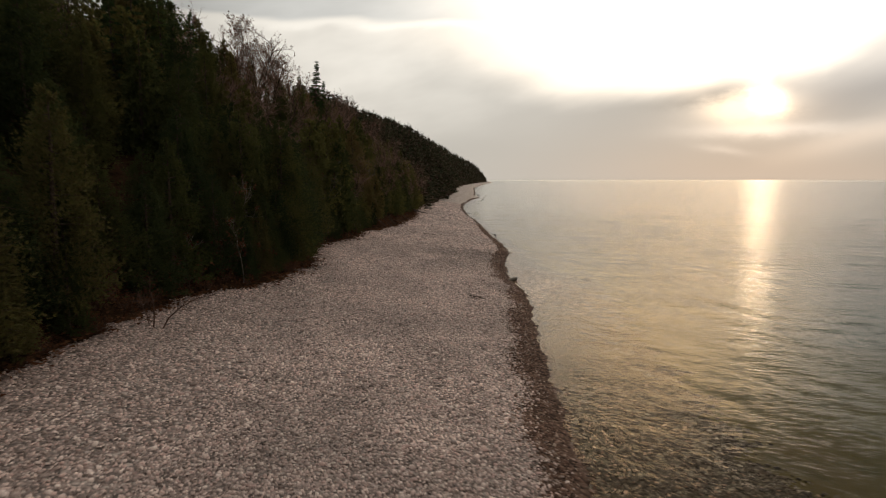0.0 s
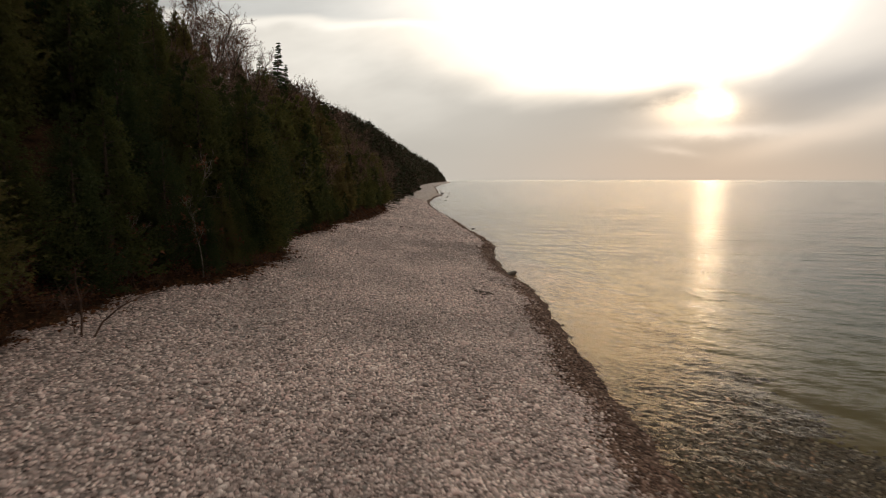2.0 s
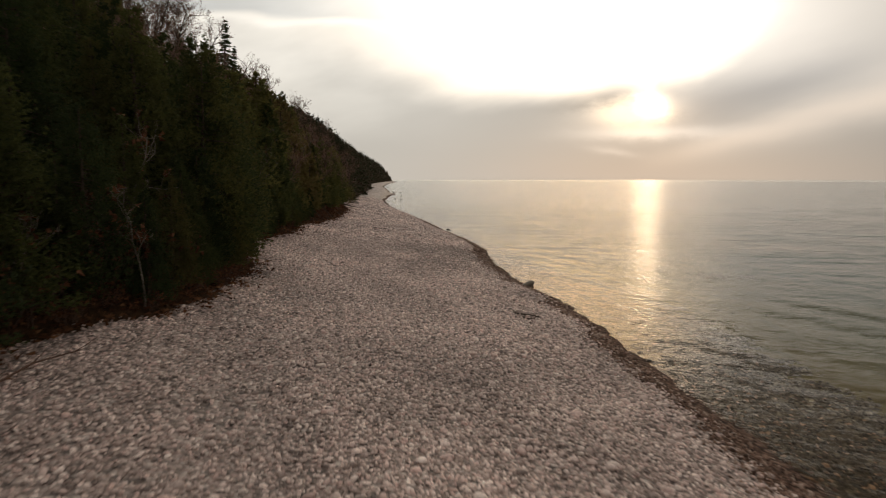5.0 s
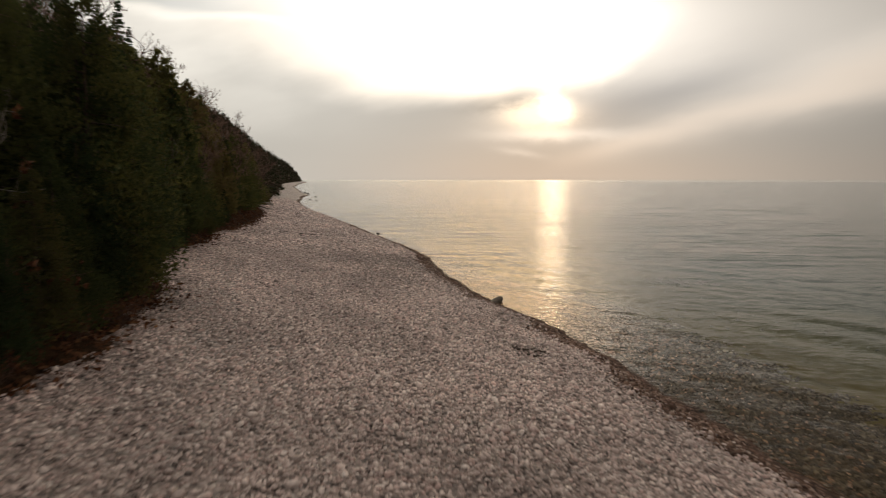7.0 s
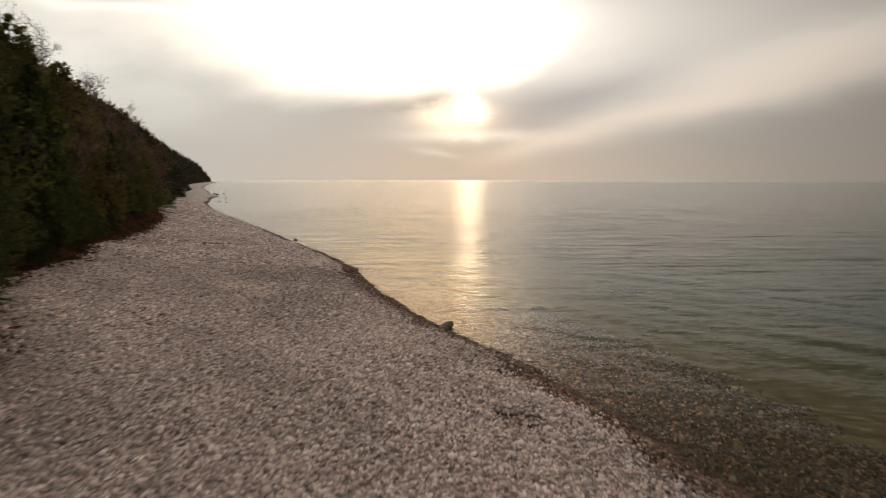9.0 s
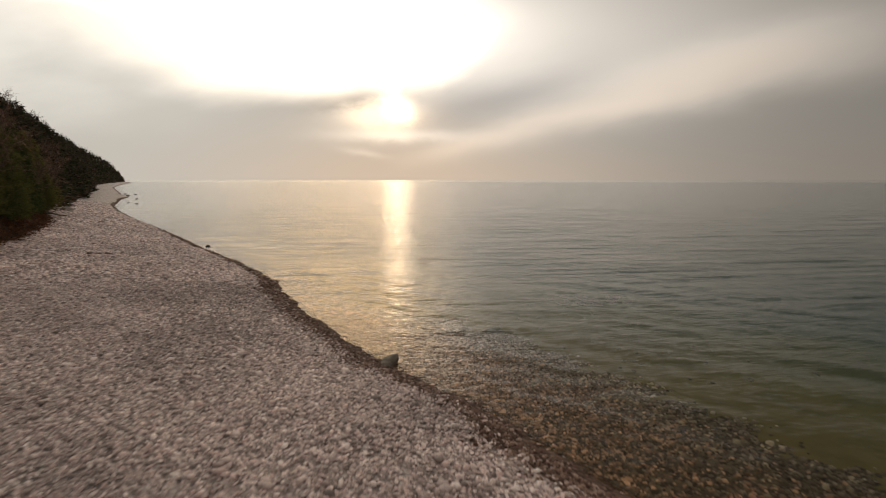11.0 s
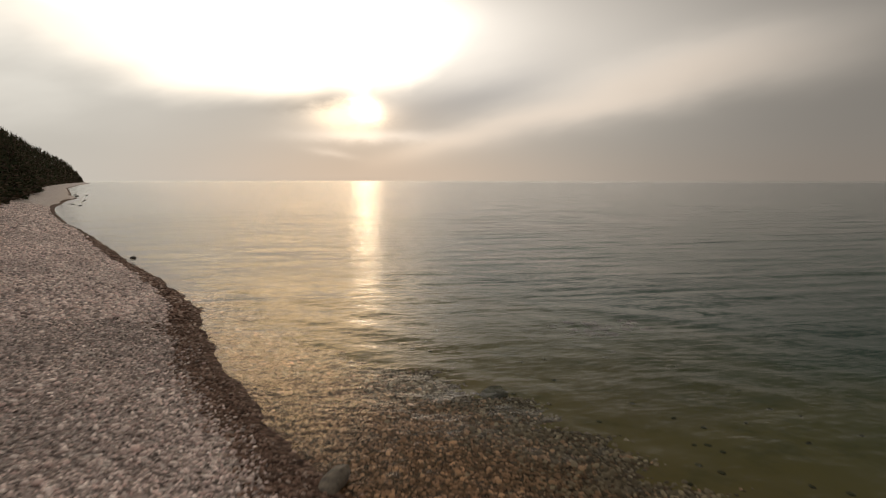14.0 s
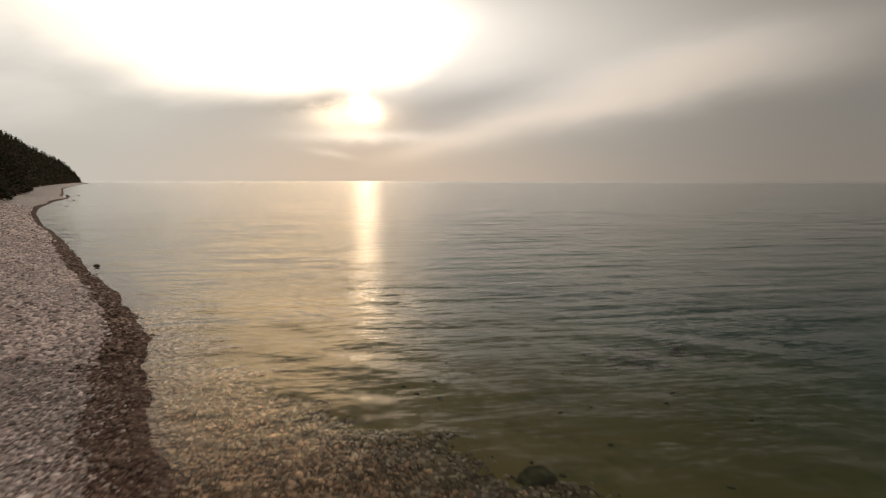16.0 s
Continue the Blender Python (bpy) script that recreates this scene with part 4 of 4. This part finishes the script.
def stick(name, label, x, y, turn, length, radius, seed, mat=M_DRIFT, forks=2):
    rng = np.random.default_rng(seed)
    t = Tris()
    k = 7
    pts = np.stack([np.linspace(-length / 2, length / 2, k), rng.normal(0, 0.04 * length, k), rng.normal(0, 0.02, k) + radius * 0.8], 1)
    t.tube(pts, np.linspace(radius, radius * 0.5, k), 7)
    for f in range(forks):
        p = pts[2 + f * 2]
        w = np.array([0.5, rng.choice([-1, 1]) * 0.6, 0.35])
        t.tube([p, p + w * length * 0.12, p + w * length * 0.22], [radius * 0.5, radius * 0.35, radius * 0.12], 5)
    ob = t.link(name, mat, None, True)
    c, s = math.cos(radians(turn)), math.sin(radians(turn))
    z0, z1 = (float(ground_z(np.array(x + q * c * length / 2), np.array(y + q * s * length / 2))) for q in (-1, 1))
    ob.matrix_basis = Matrix.Translation((x, y, (z0 + z1) / 2 + 0.03)) @ Matrix.Rotation(radians(turn), 4, "Z") @ Matrix.Rotation(-math.atan2(z1 - z0, length), 4, "Y")
    return tagged(ob, label, "driftwood")


stick("driftwood_log", "dark weathered driftwood log lying on the cobbles", -6.1, 60.5, 20, 1.4, 0.08, 1)
stick("driftwood_log", "short grey driftwood stick lying on the cobbles", -1.2, 58.6, 10, 1.1, 0.05, 2)
stick("driftwood_log", "grey driftwood branch lying on the far beach", -3.4, 92.0, 60, 3.0, 0.10, 3)
stick("driftwood_log", "grey driftwood trunk lying under the far trees", -2.3, 121.0, 70, 5.0, 0.12, 4)
for i, (x, y, a, l) in enumerate([(1.62, 30.45, 20, 0.55), (1.45, 30.1, 70, 0.4), (1.85, 30.25, -35, 0.45), (1.6, 29.9, 5, 0.3), (1.3, 30.5, 110, 0.35)]):
    stick("driftwood_scrap", "dark scrap of wet driftwood on the cobbles", x, y, a, l * 0.8, 0.026, 10 + i)

rng = np.random.default_rng(21)


def litter():
    t = Tris()
    n = 15000
    y = rng.uniform(6, 90, n)
    d = rng.normal(0.45, 0.5, n)
    x = shore_x(y) - tree_w(y) - d
    at = np.stack([x, y, ground_z(x, y) + rng.uniform(0.03, 0.09, n)], 1)
    t.sprays(at, np.stack([rng.normal(size=n), rng.normal(size=n), rng.normal(0, 0.25, n)], 1), 0.13, 0.04, rng, 1)
    return tagged(t.link("leaf_litter", M_DRYLEAF), "rust-brown fallen leaves along the foot of the trees", "leaves", kind="stuff")


litter()


def stone_field(name, x, y, size, mat, label):
    """Many flat-lying rounded stones, joined: each a low dome of its own shape."""
    n, k = len(x), 5
    ang = np.arange(k)[None] * 2 * np.pi / k + rng.uniform(0, 6.28, n)[:, None] + rng.normal(0, 0.12, (n, k))
    wob = rng.uniform(0.8, 1.15, (n, k))
    a, b, c = size, size * rng.uniform(0.6, 0.95, n), size * rng.uniform(0.32, 0.62, n)
    yaw = rng.uniform(0, 3.14, n)

    def ring(r, h):
        px, py = np.cos(ang) * wob * r * a[:, None], np.sin(ang) * wob * r * b[:, None]
        gx, gy = px * np.cos(yaw)[:, None] - py * np.sin(yaw)[:, None], px * np.sin(yaw)[:, None] + py * np.cos(yaw)[:, None]
        return np.stack([gx, gy, np.broadcast_to((h * c)[:, None], gx.shape)], -1)

    top = np.stack([rng.normal(0, 0.12, n) * a, rng.normal(0, 0.12, n) * a, c], -1)[:, None]
    pts = np.concatenate([ring(0.92, -0.25), ring(0.80, 0.62), top], 1)
    pts[..., 2] += pts[..., 0] * rng.normal(0, 0.22, n)[:, None] + pts[..., 1] * rng.normal(0, 0.22, n)[:, None]
    pts += np.stack([x, y, ground_z(x, y) + rng.uniform(-0.012, 0.022, n) - np.where(np.abs(x - shore_x(y)) < 0.25, 0.025, 0.0)], -1)[:, None]
    f = []
    for i in range(k):
        j = (i + 1) % k
        f += [(i, j, k + i), (j, k + j, k + i), (k + i, k + j, 2 * k)]
    faces = (np.array(f)[None] + (np.arange(n) * (2 * k + 1))[:, None, None]).reshape(-1, 3)
    ob = link_mesh(name, pts.reshape(-1, 3), faces, [mat], ground, True)
    return tagged(ob, label, kind="stuff")


def scatter(x0, x1, y0, y1, step):
    gx, gy = np.meshgrid(np.arange(x0, x1, step), np.arange(y0, y1, step))
    gx, gy = gx.ravel(), gy.ravel()
    return gx + rng.uniform(-0.45, 0.45, gx.size) * step, gy + rng.uniform(-0.45, 0.45, gx.size) * step


def sizes(n, base):
    return base * np.exp(rng.normal(0, 0.28, n))


def lay_stones():
    x, y = scatter(-12, 6, 10.5, 50, 0.069)
    u = x - shore_x(y)
    d = -u - tree_w(y)
    wetline = -1.0 + 0.2 * np.sin(1.1 * y) + 0.28 * rng.normal(size=len(x))
    thin = (x > -5) | (rng.random(len(x)) < 0.62)
    dry = (d < -0.25 + 0.18 * rng.normal(size=len(x))) & (u < wetline) & thin
    wet = (u >= wetline) & (u < 0.03 + 0.22 * rng.normal(size=len(x)))
    # stones given the darkened copy, in place of lens falloff on this stretch
    dimmed = dry & (rng.random(len(x)) < np.clip((u + 6.0) / 3.5, 0, 0.6) * np.clip((y - 37) / 7, 0.0, 1))
    dry = dry & ~dimmed
    stone_field("damp_stones", x[dimmed], y[dimmed], sizes(dimmed.sum(), 0.0375), M_DIMMED, "grey stones above the waterline, darkened for lens falloff")
    stone_field("dry_stones", x[dry], y[dry], sizes(dry.sum(), 0.0375) * np.where(x[dry] > -5, 1.0, 1.07), M_STONE, "pale grey and pinkish beach stones")
    stone_field("wet_stones", x[wet], y[wet], sizes(wet.sum(), 0.038), M_WET, "dark wet stones along the waterline")
    x, y = scatter(2, 10.5, 10, 58, 0.073)
    u = x - shore_x(y)
    edge = shelf_u(x, y) + 0.25 * rng.normal(size=len(x))
    brown = (u >= 0.03) & (u < edge - 1.4 + 0.7 * rng.normal(size=len(x)))
    grey = (u >= 0.03) & (u < edge) & ~brown
    algae = (brown | grey) & (rng.random(len(x)) < np.clip((36 - y) / 8, 0, 0.85))
    brown, grey = brown & ~algae, grey & ~algae
    stone_field("algae_stones", x[algae], y[algae], sizes(algae.sum(), 0.046), M_ALGAE, "dark algae-covered stones under shallow water")
    stone_field("sunken_stones", x[brown], y[brown], sizes(brown.sum(), 0.042), M_SUNK, "brown stones under shallow water")
    stone_field("deeper_stones", x[grey], y[grey], sizes(grey.sum(), 0.048), M_DEEPSTONE, "grey-green stones at the edge of the shelf")
    # the start of the beach, coarser
    x, y = scatter(-12, 10, -6, 10.5, 0.13)
    u = x - shore_x(y)
    dry = (-u - tree_w(y) < -0.25) & (u < -1.0)
    wet = (u >= -1.0) & (u < 0.03)
    brown = (u >= 0.03) & (u < shelf_u(x, y))
    stone_field("dry_stones", x[dry], y[dry], sizes(dry.sum(), 0.068), M_STONE, "pale grey and pinkish beach stones")
    stone_field("wet_stones", x[wet], y[wet], sizes(wet.sum(), 0.066), M_WET, "dark wet stones along the waterline")
    stone_field("algae_stones", x[brown], y[brown], sizes(brown.sum(), 0.066), M_ALGAE, "dark algae-covered stones under shallow water")
    x, y = scatter(-10, 7, 50, 84, 0.12)
    u = x - shore_x(y)
    far = (-u - tree_w(y) < -0.2) & (u < -0.9)
    wet = (u >= -0.9) & (u < 0.0)
    stone_field("far_stones", x[far], y[far], sizes(far.sum(), 0.064), M_STONE, "pale grey beach stones further along the shore")
    x2, y2 = scatter(-6, 7, 84, 150, 0.23)
    u2 = x2 - shore_x(y2)
    beach = (-u2 - tree_w(y2) < -0.2) & (u2 < -0.6)
    stone_field("farthest_stones", x2[beach], y2[beach], sizes(beach.sum(), 0.125), M_STONE, "pale grey stones on the far beach")
    stone_field("far_wet_stones", x[wet], y[wet], sizes(wet.sum(), 0.064), M_WET, "dark wet stones along the far waterline")


def lay_cobbles():
    """The larger cobbles, each an object of its own, sharing six shapes."""
    rs = random.Random(12)
    shapes = []
    for s in range(6):
        bm = bmesh.new()
        bmesh.ops.create_icosphere(bm, subdivisions=2, radius=1.0)
        bmesh.ops.delete(bm, geom=[q for q in bm.verts if q.co.z < -0.6], context="VERTS")
        for vert in bm.verts:
            p = vert.co.copy()
            k = 1 + 0.28 * noise.noise(p * 1.1 + Vector((s * 5, s, 2)))
            vert.co = Vector((p.x * k, p.y * k * 0.75, p.z * k * 0.5))
        me = bpy.data.meshes.new("cobble")
        bm.to_mesh(me)
        bm.free()
        me.materials.append(M_COBBLE)
        for poly in me.polygons:
            poly.use_smooth = True
        shapes.append(me)
    for i in range(300):
        y = rs.uniform(13, 47)
        x = float(shore_x(y)) - rs.uniform(1.4, 9.5)
        ob = new("cobble", shapes[i % 6])
        ob.parent = ground
        r = rs.uniform(0.06, 0.10)
        ob.matrix_basis = Matrix.Translation((x, y, float(ground_z(np.array(x), np.array(y))) + 0.02)) @ Euler((rs.uniform(-0.2, 0.2), rs.uniform(-0.2, 0.2), rs.uniform(0, 6.28))).to_matrix().to_4x4() @ Matrix.Diagonal((r, r, r, 1))


lay_stones()
lay_cobbles()
